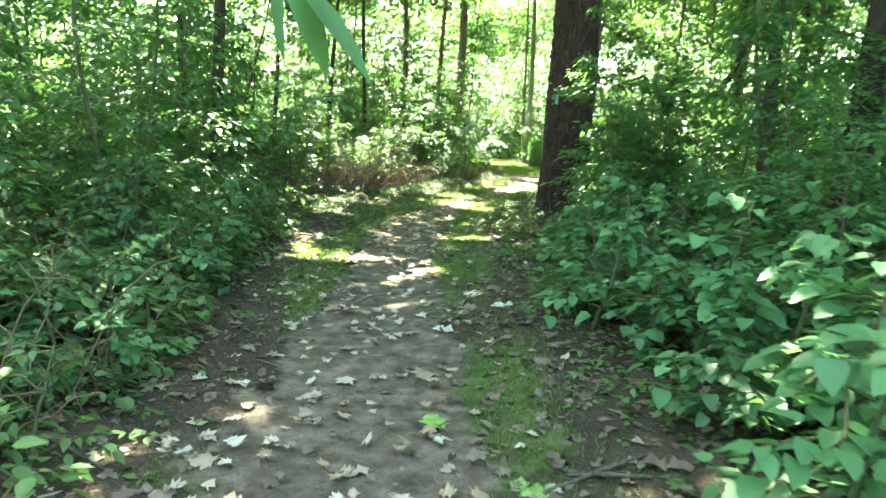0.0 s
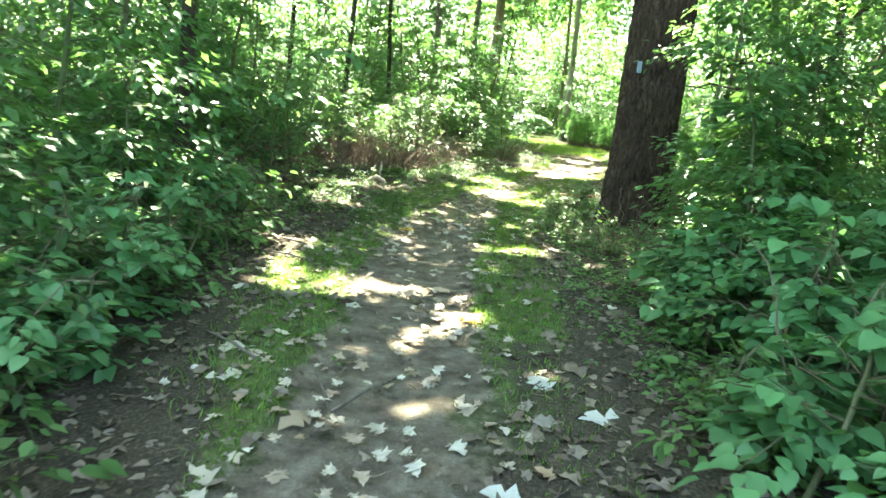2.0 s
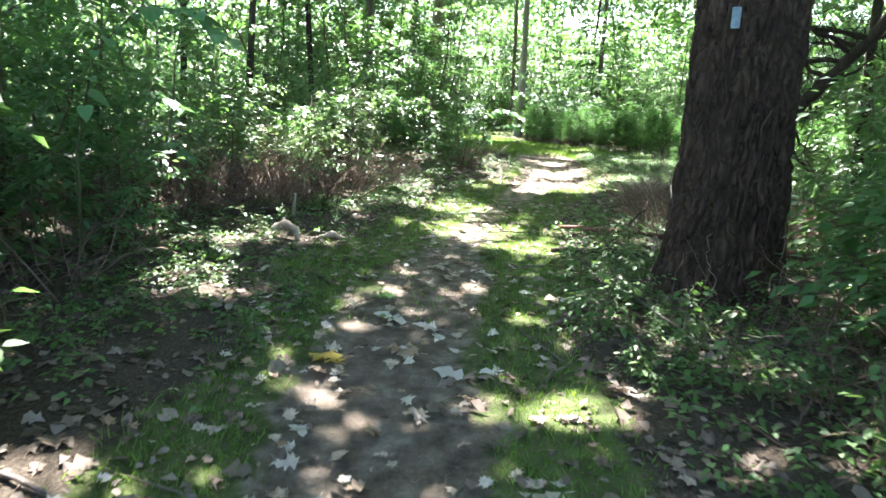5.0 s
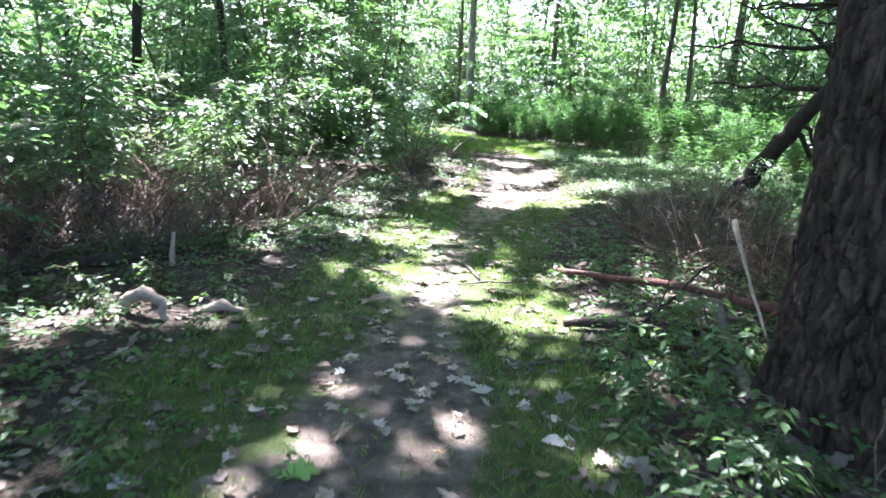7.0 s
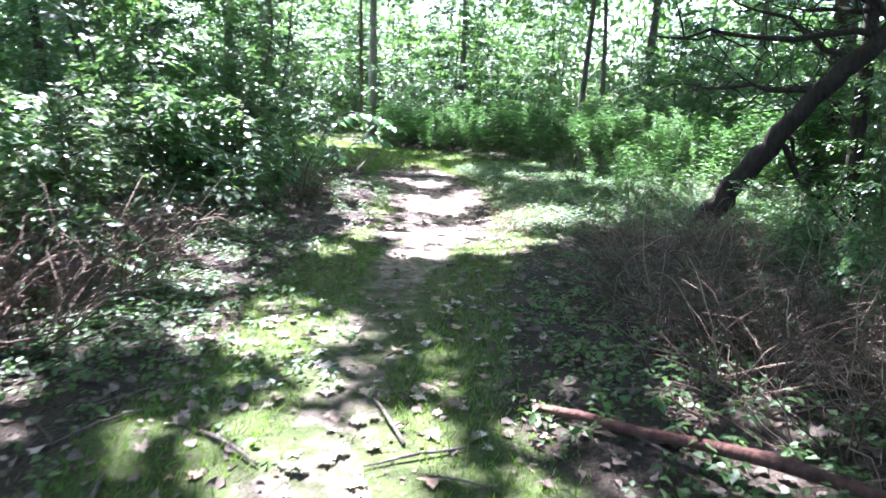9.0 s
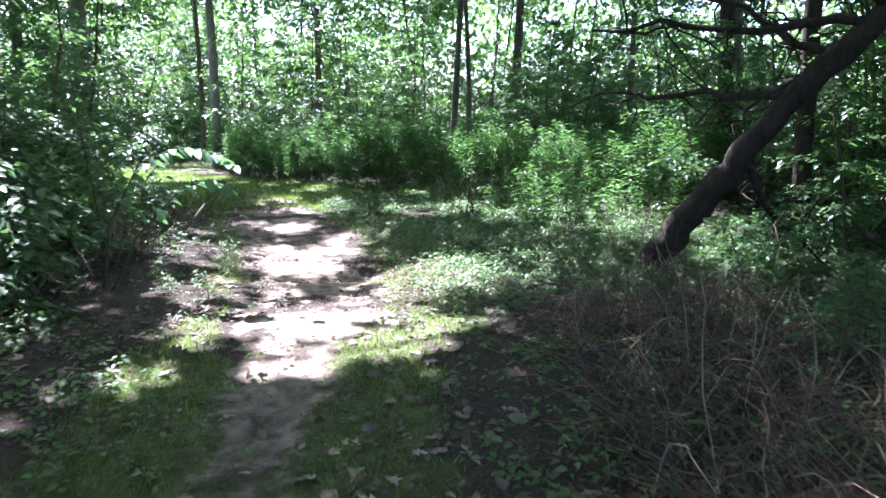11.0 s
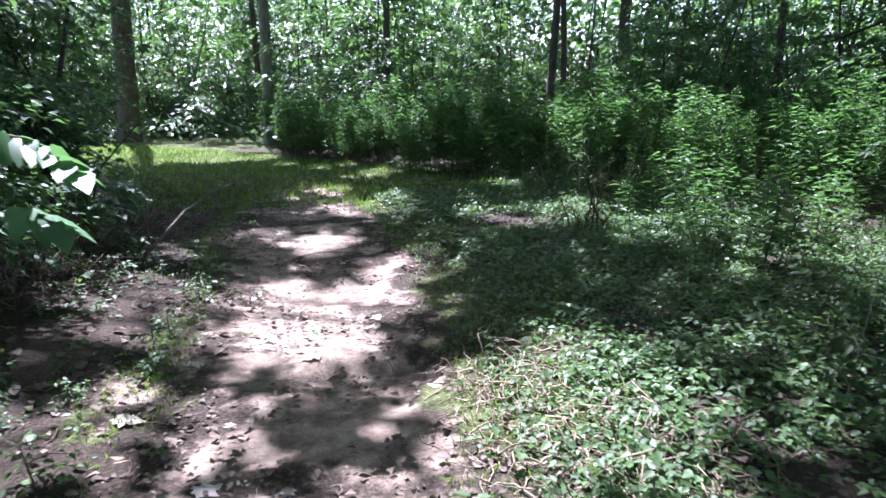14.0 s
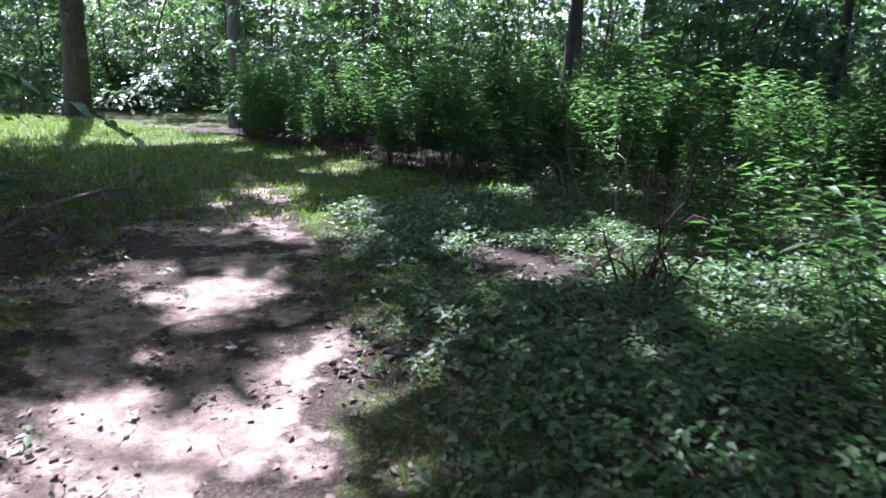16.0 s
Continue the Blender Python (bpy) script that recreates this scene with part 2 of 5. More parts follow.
def gz(x, y):
    """Height of the ground."""
    z = 0.035 * wob(x, y, 0.35, 3) + 0.012 * wob(x, y, 2.1, 5)
    z -= 0.11 * math.exp(-((x - 2.8) / 1.3) ** 2 - ((y - 22.2) / 1.6) ** 2)
    z -= 0.09 * math.exp(-((x - 2.9) / 0.5) ** 2) * max(0.0, min(1.0, (21.15 - y) / 0.12)) * max(0.0, min(1.0, (y - 20.2) / 0.8))
    z += 0.25 * max(0.0, min(1.0, (y - 26) / 10)) * max(0.0, min(1.0, (x - 4) / 6))
    u = abs(x - float(lerp_table(CENTRE, y)))
    z += 0.06 * max(0.0, min(1.0, (u - 0.7) / 1.2)) * (y < 27)
    return z


# ---- mesh helpers ----
class Build:
    """Collects vertices and faces of one mesh."""

    def __init__(self):
        self.v, self.q, self.t, self.n = [], [], [], 0

    def add(self, v, q=None, t=None):
        v = np.asarray(v, float).reshape(-1, 3)
        if q is not None and len(q):
            self.q.append(np.asarray(q, int) + self.n)
        if t is not None and len(t):
            self.t.append(np.asarray(t, int) + self.n)
        self.v.append(v)
        self.n += len(v)

    def mesh(self, name, mat, smooth=True):
        me = bpy.data.meshes.new(name)
        v = np.concatenate(self.v)
        q = np.concatenate(self.q) if self.q else np.zeros((0, 4), int)
        t = np.concatenate(self.t) if self.t else np.zeros((0, 3), int)
        me.vertices.add(len(v))
        me.vertices.foreach_set("co", v.astype(np.float32).ravel())
        me.loops.add(q.size + t.size)
        me.loops.foreach_set("vertex_index", np.concatenate([q.ravel(), t.ravel()]).astype(np.int32))
        me.polygons.add(len(q) + len(t))
        tot = np.concatenate([np.full(len(q), 4), np.full(len(t), 3)]).astype(np.int32)
        me.polygons.foreach_set("loop_start", np.concatenate([[0], np.cumsum(tot)[:-1]]).astype(np.int32))
        me.polygons.foreach_set("loop_total", tot)
        me.polygons.foreach_set("use_smooth", np.full(len(tot), smooth))
        me.materials.append(mat)
        me.update(calc_edges=True)
        me.validate()
        return me


def part(name, build, mat, parent=None, label="", smooth=True):
    ob = new(name, build.mesh(name, mat, smooth))
    if parent:
        ob.parent = parent
    return tagged(ob, label)


def thing(name, label, category, group="", at=(0, 0, 0)):
    e = new(name)
    e.empty_display_size = 0.1
    e.location = at
    return tagged(e, label, category, group)


def unit(a):
    return a / np.maximum(np.linalg.norm(a, axis=-1, keepdims=True), 1e-9)


# leaf outlines: (half width, place along the leaf) from base to tip, and lift of the rim
OVATE = [(0.0, 0.0), (0.36, 0.22), (0.42, 0.5), (0.0, 1.0)]
SIMPLE = [(0.0, 0.0), (0.4, 0.4), (0.0, 1.0)]
HEART = [(0.0, 0.0), (0.44, 0.08), (0.54, 0.34), (0.36, 0.68), (0.0, 1.0)]
LANCE = [(0.0, 0.0), (0.5, 0.35), (0.0, 1.0)]
OAK = [(0.0, 0.0), (0.2, 0.1), (0.44, 0.24), (0.24, 0.4), (0.46, 0.58), (0.18, 0.76), (0.0, 1.0)]
LOBED = [(0.0, 0.0), (0.3, -0.07), (0.2, 0.08), (0.56, 0.12), (0.33, 0.27), (0.64, 0.5), (0.4, 0.52), (0.27, 0.58), (0.26, 0.74), (0.12, 0.8), (0.0, 1.0)]


def leaves(b, pos, axis, normal, length, width, outline=OVATE, fold=0.12, droop=0.15, ragged=0.0, dice=None):
    """Adds one leaf for each row of pos: folded along its midrib and bent towards its tip."""
    pos, axis = np.asarray(pos, float), unit(np.asarray(axis, float))
    n = len(pos)
    if not n:
        return
    side = unit(np.cross(axis, normal))
    up = np.cross(side, axis)
    length, width = np.broadcast_to(length, n)[:, None], np.broadcast_to(width, n)[:, None]
    inner = outline[1:-1]
    k = len(inner)

    def place(w, l):
        return pos + axis * l * length + side * w * width + up * (abs(w) * 2 * fold * width - droop * l * l * length)
    quads, tris = [], []
    if k == 1:
        cols = [place(0, 0), place(*inner[0]), place(0, 1.0), place(-inner[0][0], inner[0][1])]
        tris = [(0, 1, 2), (0, 2, 3)]
    elif k == 2:
        cols = [place(0, 0)] + [place(w, l) for w, l in inner] + [place(0, 1.0)] + [place(-w, l) for w, l in inner]
        quads = [(0, 1, 2, 3), (0, 3, 5, 4)]
    else:
        # midrib, right rim and left rim
        cols = [place(0, 0), place(0, 1.0)]
        for w, l in inner:
            cols += [place(0, min(0.95, max(0.06, l))), place(w, l), place(-w, l)]
        tris = [(0, 3, 2), (0, 2, 4)]
        for i in range(k - 1):
            m0, m1 = 2 + 3 * i, 5 + 3 * i
            quads += [(m0, m0 + 1, m1 + 1, m1), (m0, m1, m1 + 2, m0 + 2)]
        e = 2 + 3 * (k - 1)
        tris += [(e, e + 1, 1), (e, 1, e + 2)]
    v = np.stack(cols, 1)
    if ragged:
        v = v + dice.normal(0, ragged, v.shape) * length[:, None, :]
    base = (np.arange(n) * v.shape[1])[:, None]
    q = (base[:, None, :] + np.array(quads)[None, :, :]).reshape(-1, 4) if quads else None
    t = (base[:, None, :] + np.array(tris)[None, :, :]).reshape(-1, 3) if tris else None
    b.add(v.reshape(-1, 3), q, t)


def tube(b, pts, radii, sides=5, cap=True):
    """A bent, tapering stem along the points."""
    p = np.asarray(pts, float)
    r = np.broadcast_to(radii, len(p))
    d = unit(np.gradient(p, axis=0))
    ref = np.array([1.0, 0, 0]) if abs(d[0][0]) < 0.8 else np.array([0, 1.0, 0])
    s = unit(np.cross(d, ref))
    u = np.cross(d, s)
    a = np.arange(sides) * 2 * np.pi / sides
    v = p[:, None, :] + r[:, None, None] * (np.cos(a)[None, :, None] * s[:, None, :] + np.sin(a)[None, :, None] * u[:, None, :])
    i = np.arange(len(p) - 1)[:, None] * sides
    j = np.arange(sides)[None, :]
    q = np.stack([i + j, i + (j + 1) % sides, i + sides + (j + 1) % sides, i + sides + j], -1).reshape(-1, 4)
    v = v.reshape(-1, 3)
    t = []
    if cap:
        n = len(v)
        v = np.concatenate([v, p[:1], p[-1:]])
        k = (len(p) - 1) * sides
        t = [(n, (c + 1) % sides, c) for c in range(sides)] + [(n + 1, k + c, k + (c + 1) % sides) for c in range(sides)]
    b.add(v, q, t)


def crooked(a, b, n, amount, rng):
    """Points of a crooked line from a to b."""
    a, b = np.asarray(a, float), np.asarray(b, float)
    s = np.linspace(0, 1, n)[:, None]
    j = rng.normal(0, amount, (n, 3))
    j[0] = 0
    return a + (b - a) * s + np.cumsum(j, 0) * np.minimum(1, s * 3)


# ---- ground ----
def axis_steps(lo, hi, fine, far_lo, far_hi):
    mid = list(np.arange(lo, hi + 1e-6, fine))
    step, v, left = fine, lo, []
    while v > far_lo:
        step *= 1.45
        v -= step
        left.append(v)
    step, v, right = fine, mid[-1], []
    while v < far_hi:
        step *= 1.45
        v += step
        right.append(v)
    return np.array(left[::-1] + mid + right)


WORN = [(0, 1), (11.5, 1), (13, 0.72), (14.5, 0.55), (17, 0.55), (18.2, 1), (40, 1)]     # how bare the trail is trodden


def ground():
    xs, ys = axis_steps(-4.0, 8.0, 0.1, -700, 700), axis_steps(0, 29, 0.1, -700, 900)
    nx, ny = len(xs), len(ys)
    v = np.zeros((ny, nx, 3))
    zone = np.zeros((ny, nx, 4), np.float32)
    for j, y in enumerate(ys):
        c, h = float(lerp_table(CENTRE, y)), float(lerp_table(HALF, y))
        lf, rt = float(lerp_table(LEFT, y)), float(lerp_table(RIGHT, y))
        for i, x in enumerate(xs):
            near = -14 < x < 16 and -3 < y < 60
            v[j, i] = x, y, gz(x, y) if near else gz(max(-8, min(16, x)), max(-3, min(48, y)))
            if not near:
                continue
            u = x - c + (0.3 if y < 18 else 0.42) * wob(x, y, 0.8, 9) + (0.2 if y < 18 else 0.32) * wob(x, y, 2.9, 2)
            dirt = max(0.0, min(1.0, (h - abs(u)) / 0.3 + 0.5)) if h > 0.02 else 0.0
            dirt *= float(lerp_table(WORN, y))
            core = dirt
            if y > 18:
                dirt *= 1 - 0.75 * max(0.0, min(1.0, 2.2 * (wob(x, y, 1.3, 40) + 0.6 * wob(x, y, 3.4, 41)) + 0.35 * min(1.0, (y - 18) / 4)))
            v[j, i, 2] -= 0.02 * dirt
            v[j, i, 2] += dirt * (0.012 if y < 17 else 0.026) * (wob(x, y, 5.0, 8) + 0.7 * wob(x, y, 11, 6))
            gr = grass_amount(x, y, u, h, lf, rt)
            if y > 18:
                gr *= 1 - core
            # third value: where sun glare is painted into the dirt colour
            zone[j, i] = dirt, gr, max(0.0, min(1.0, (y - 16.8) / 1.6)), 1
    b = Build()
    i = np.arange(ny - 1)[:, None] * nx
    k = np.arange(nx - 1)[None, :]
    b.add(v.reshape(-1, 3), np.stack([i + k, i + k + 1, i + nx + k + 1, i + nx + k], -1).reshape(-1, 4))
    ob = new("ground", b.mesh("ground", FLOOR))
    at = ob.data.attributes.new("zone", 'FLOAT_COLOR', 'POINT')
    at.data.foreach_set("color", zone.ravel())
    tagged(ob, "bare grey-brown dirt trail between mossy grass strips and leaf litter", "ground", kind="structure")
    return ob


def grass_amount(x, y, u, h, lf, rt):
    """How grassy the ground is, 0 to 1."""
    if y > 28:
        return 1.0 if lf - 2.5 < x < rt or y > 36 else 0.2
    n = wob(x, y, 0.9, 21)
    if u > 0:
        wide = 0.55 + 0.4 * max(0, min(1, (y - 18) / 4))
        a = 1.0 - max(0.0, (u - h - wide) / 0.25)
        a -= 0.4 if y < 7 else 0.3 if 18.5 < y < 25 else 0.0
    else:
        wide = float(lerp_table([(-6, 0.0), (5, 0.05), (6, 0.5), (8.5, 0.6), (10, 0.35), (12, 0.5), (14, 0.7), (17, 0.7), (19, 0.3), (20, 0.08), (24, 0.05), (27, 0.1), (28.5, 0.6)], y))
        a = 1.0 - max(0.0, (-u - h - wide) / 0.25)
        a -= 0.7 * max(0.0, min(1.0, 5.6 - y))
    return max(0.0, min(1.0, a * 0.85 + 0.5 * n))


ground()


# ---- trees ----
# sun flecks on the floor, lit by leaving leaves out of the crowns overhead: x, y, half widths
FLECKS = [(-0.4, 5.85, 0.34, 0.22), (-0.8, 4.3, 0.3, 0.1), (-0.97, 3.46, 0.16, 0.15), (-1.53, 2.96, 0.14, 0.13), (-0.5, 6.75, 0.22, 0.08), (-1.23, 5.55, 0.13, 0.1), (-1.88, 9.0, 0.3, 0.22), (-0.95, 7.92, 0.5, 0.22), (-0.35, 7.0, 0.1, 0.06), (-0.1, 7.3, 0.2, 0.26),
          (-1.5, 7.6, 0.28, 0.2), (-1.75, 8.3, 0.2, 0.25), (-0.6, 9.7, 0.25, 0.13), (0.2, 9.85, 0.5, 0.13), (-2.1, 11.6, 0.45, 0.4), (-1.0, 10.1, 0.25, 0.12), (-0.5, 11.9, 0.25, 0.13),
          (-0.75, 11.5, 0.24, 0.14), (-0.3, 12.5, 0.24, 0.1), (-1.55, 13.4, 0.4, 0.22), (0.85, 13.3, 0.4, 0.18), (0.2, 14.35, 0.4, 0.42), (0.95, 13.7, 0.32, 0.16), (0.0, 16.08, 0.68, 0.34), (0.3, 15.25, 0.25, 0.12), (-0.9, 19.4, 0.7, 0.5),
          (2.3, 18.4, 0.75, 0.35), (2.1, 19.1, 0.8, 0.42), (2.7, 22.25, 0.74, 0.7), (2.15, 22.5, 0.3, 0.35), (3.4, 22.75, 0.3, 0.22), (2.6, 21.2, 0.4, 0.2), (1.9, 20.6, 0.32, 0.16), (3.97, 25.3, 0.35, 0.12), (2.67, 24.6, 0.22, 0.1), (5.1, 24.4, 0.25, 0.15), (6.06, 24.3, 0.3, 0.25), (5.6, 23.7, 0.3, 0.18), (9.6, 23.2, 0.5, 0.4), (8.4, 22.6, 0.5, 0.3), (10.8, 23.6, 0.5, 0.4), (7.6, 22.0, 0.3, 0.3), (3.4, 19.8, 0.6, 0.5), (3.75, 20.35, 0.42, 0.45), (3.35, 19.2, 0.25, 0.2), (3.9, 19.3, 0.12, 0.08), (3.5, 19.6, 0.3, 0.2), (5.2, 23.6, 0.25, 0.12), (6.9, 22.9, 0.6, 0.5),
          (1.3, 20.4, 0.2, 0.15), (3.0, 24.3, 0.35, 0.2), (5.0, 29.3, 0.5, 0.7), (4.2, 26.0, 0.4, 0.4), (1.2, 36.5, 3.0, 3.0), (2.4, 33, 1.4, 0.6), (0.5, 41, 3.5, 3), (1.6, 22.6, 0.6, 0.45), (1.3, 21.8, 0.3, 0.2), (1.0, 23.2, 0.25, 0.2), (1.7, 23.8, 0.2, 0.12), (1.1, 19.2, 0.3, 0.25), (1.25, 20.16, 0.3, 0.2), (0.6, 18.3, 0.25, 0.2), (1.4, 19.6, 0.4, 0.25), (-2.6, 8.0, 0.25, 0.2), (-3.2, 6.5, 0.3, 0.3), (-2.9, 9.6, 0.25, 0.25), (-2.2, 15.6, 0.7, 0.5), (-1.5, 16.0, 0.45, 0.3), (-2.3, 16.7, 0.5, 0.35), (-1.3, 15.3, 0.3, 0.2), (-3.0, 16.0, 0.4, 0.4), (1.95, 20.1, 0.25, 0.15), (1.5, 20.9, 0.2, 0.15), (-1.9, 16.4, 0.3, 0.4), (-3.2, 16.6, 0.4, 0.5), (-2.0, 17.2, 0.35, 0.3), (-1.75, 12.1, 0.2, 0.08), (-1.6, 11.35, 0.22, 0.1), (-0.8, 10.95, 0.2, 0.1), (-2.2, 13.0, 0.4, 0.3), (-1.1, 18.3, 0.6, 0.5), (-0.4, 19.6, 0.5, 0.5), (1.75, 13.85, 0.1, 0.08), (1.3, 14.3, 0.12, 0.1), (-0.1, 14.7, 0.25, 0.15), (0.6, 14.5, 0.14, 0.12), (-0.5, 14.7, 0.16, 0.1), (-1.4, 16.6, 0.3, 0.25), (-1.0, 15.9, 0.25, 0.15), (-0.6, 17.2, 0.5, 0.3), (-0.2, 18.0, 0.3, 0.2), (0.2, 16.6, 0.3, 0.2), (2.9, 19.5, 0.3, 0.3), (1.75, 18.3, 0.4, 0.25), (1.55, 19.4, 0.45, 0.28), (3.1, 20.5, 0.3, 0.2), (2.4, 21.6, 0.4, 0.3),
          (8.0, 26.5, 0.6, 0.4), (6.2, 30, 0.8, 0.4), (3.6, 23.1, 0.25, 0.2), (3.9, 27.6, 0.3, 0.5)]
# slivers of sun across the trodden dirt
FLECKS += [(-0.41, 8.94, 0.24, 0.07), (-0.8, 9.21, 0.16000000000000003, 0.05), (0.24, 9.69, 0.36000000000000004, 0.08), (-0.92, 9.96, 0.128, 0.05), (-1.18, 10.52, 0.24, 0.08), (-0.75, 11.36, 0.16000000000000003, 0.06), (-0.61, 11.86, 0.11200000000000002, 0.05), (-0.25, 12.44, 0.11200000000000002, 0.05), (-1.29, 9.03, 0.11200000000000002, 0.06), (-1.59, 8.12, 0.2, 0.06), (-1.68, 8.47, 0.24, 0.1), (-2.06, 11.75, 0.32000000000000006, 0.2), (-0.91, 7.49, 0.11200000000000002, 0.08), (-0.16, 7.31, 0.20800000000000002, 0.12), (-1.63, 7.55, 0.096, 0.05), (-0.88, 7.92, 0.36000000000000004, 0.12), (-1.17, 8.19, 0.32000000000000006, 0.06), (-0.23, 12.48, 0.16000000000000003, 0.05), (-0.36, 11.93, 0.08000000000000002, 0.05), (0.03, 11.94, 0.096, 0.05), (0.34, 14.33, 0.2, 0.08), (1.03, 15.49, 0.128, 0.08), (0.27, 15.71, 0.2, 0.06), (1.2, 14.26, 0.096, 0.1)]

_r = np.random.default_rng(3)
for _k in range(420):
    _x, _y = _r.uniform(-9, 15), _r.uniform(0, 46)
    if not (1.8 < _x < 6.6 and 13.2 < _y < 23) and not lerp_table(LEFT, _y) - 0.2 < _x < lerp_table(RIGHT, _y) + (0.2 if _y < 18 else -0.6):
        if not (-3.2 < _x < -1.8 and 8 < _y < 12.5 or 1.5 < _x < 3.6 and 9 < _y < 13 or 3.9 < _x < 8.2 and 18 < _y < 26 or 0 < _x < 3.6 and _y < 5.5):
            FLECKS.append((_x, _y, _r.uniform(0.12, 0.42), _r.uniform(0.1, 0.4)))


for _k in range(18):     # leaves left out to put sun on the bushes at the bend
    _y = _r.uniform(14.5, 23.5)
    FLECKS.append((float(lerp_table(LEFT, _y)) - _r.uniform(0.1, 2.6), _y, _r.uniform(0.1, 0.35), _r.uniform(0.08, 0.3)))
for _k in range(20):
    FLECKS.append((_r.uniform(5.0, 10.0), _r.uniform(20.0, 25.0), _r.uniform(0.08, 0.3), _r.uniform(0.06, 0.22)))
for _k in range(52):     # leaves left out of the crowns to put sun on the tall weeds
    _y = _r.uniform(22.5, 36)
    _x = np.interp(_y, (21, 24.5, 29, 34, 38), (10.2, 8.4, 5.6, 3.2, 1.8)) + _r.uniform(0, 2.5 if _y < 26 else 4.5)
    FLECKS.append((_x, _y, _r.uniform(0.15, 0.55), _r.uniform(0.12, 0.4)))
for _k in range(15):
    FLECKS.append((_r.uniform(1.4, 4.2), _r.uniform(22.6, 27.5), _r.uniform(0.03, 0.2), _r.uniform(0.02, 0.12)))


def ragged(x, y):
    """Uneven dapple, about -1.3 to 1.3, with blotches of a third of a metre."""
    u, v = x + 0.12 * np.sin(4.1 * y + 1), y + 0.12 * np.sin(3.7 * x + 2)
    return 0.5 * np.sin(8.3 * u + 3.1 * v) * np.sin(9.7 * v - 2.3 * u + 1.7) + 0.5 * np.sin(13.9 * u - 5.2 * v + 0.6) * np.sin(12.1 * v + 4.4 * u) + 0.35 * np.sin(2.9 * u + 1.3) * np.sin(3.3 * v + 0.4)


def lit(p, rng):
    """Which of these crown leaves are left out so that sun reaches the flecks."""
    s = np.array(TO_SUN)
    g = p - s[None, :] * (p[:, 2:3] / s[2])
    n = ragged(g[:, 0], g[:, 1])
    out = (n > np.where(g[:, 1] < 9, 1.1, 1.02)) & ~((g[:, 0] > 1.8) & (g[:, 0] < 6.6) & (g[:, 1] > 13) & (g[:, 1] < 19.5)) & ~((g[:, 0] > 0.6) & (g[:, 0] < 2.6) & (g[:, 1] > 9) & (g[:, 1] < 12.8))
    for x, y, a, c in FLECKS:
        wide, slack = (1.15, 0.1) if y > 12.8 else (1.15, 0.09) if y > 6.4 and y < 10.3 else (1.0, 0.05)
        out |= ((g[:, 0] - x) / (a * wide + slack)) ** 2 + ((g[:, 1] - y) / (c * wide + slack)) ** 2 < rng.uniform(0.85, 1.1, len(p)) + 0.75 * n
    return out


def trunk_part(tree, base, top, r0, r1, mat, rng, flare=0.35, rows=60, sides=28, furrow=0.08, lean=0.1, plate=25.0):
    """A trunk with flared roots, ridged bark and a slight sway. Returns its centre line."""
    b = Build()
    h = np.linspace(0, 1, rows) ** 1.4
    ph = rng.uniform(0, 9, 4)
    base, top = np.array(base, float), np.array(top, float)
    line = base + (top - base) * h[:, None]
    length = np.linalg.norm(top - base)
    line[:, 0] += lean * np.sin(h * 3.1 + ph[0]) - lean * math.sin(ph[0])
    line[:, 1] += lean * np.sin(h * 2.3 + ph[1]) - lean * math.sin(ph[1])
    v = np.zeros((rows, sides, 3))
    for k in range(rows):
        z = h[k] * length
        r = r0 + (r1 - r0) * h[k]
        for s in range(sides):
            a = 2 * math.pi * s / sides
            root = flare * math.exp(-z / 0.28) * (0.7 + 0.6 * math.sin(4 * a + ph[2]) ** 2)
            sway = 0.9 * noise.noise(Vector((math.cos(a), math.sin(a), z * 2.2)))
            cell = noise.voronoi(Vector((math.cos(a) * r * plate + sway, math.sin(a) * r * plate + sway, z * plate * 0.2)))[0]
            crack = max(0.0, 1 - (cell[1] - cell[0]) / 0.26)
            q2 = noise.noise(Vector((math.cos(a) * r * 30, math.sin(a) * r * 30, z * 11 + 4)))
            lump = noise.noise(Vector((math.cos(a) * 1.2, math.sin(a) * 1.2, z * 0.9 + ph[3])))
            rr = r * (1 + root - furrow * crack ** 1.3 + furrow * 0.45 * q2 + 0.07 * lump)
            v[k, s] = line[k, 0] + rr * math.cos(a), line[k, 1] + rr * math.sin(a), line[k, 2]
    i = np.arange(rows - 1)[:, None] * sides
    j = np.arange(sides)[None, :]
    b.add(v.reshape(-1, 3), np.stack([i + j, i + (j + 1) % sides, i + sides + (j + 1) % sides, i + sides + j], -1).reshape(-1, 4))
    part("trunk", b, mat, tree)
    return line


def crown_leaves(b, centres, per, spread, size, rng, gaps=True):
    c = np.repeat(np.asarray(centres, float), per, 0)
    p = c + rng.normal(0, 1, c.shape) * np.array(spread)
    n = unit(rng.normal(0, 0.55, p.shape) + [0, 0, 1])
    a = unit(np.cross(n, rng.normal(0, 1, p.shape)) + [0, 0, -0.25])
    if gaps:
        keep = ~lit(p, rng)
        p, n, a = p[keep], n[keep], a[keep]
    s = size * rng.uniform(0.7, 1.3, len(p))
    leaves(b, p, a, n, s, s * 0.75, SIMPLE)


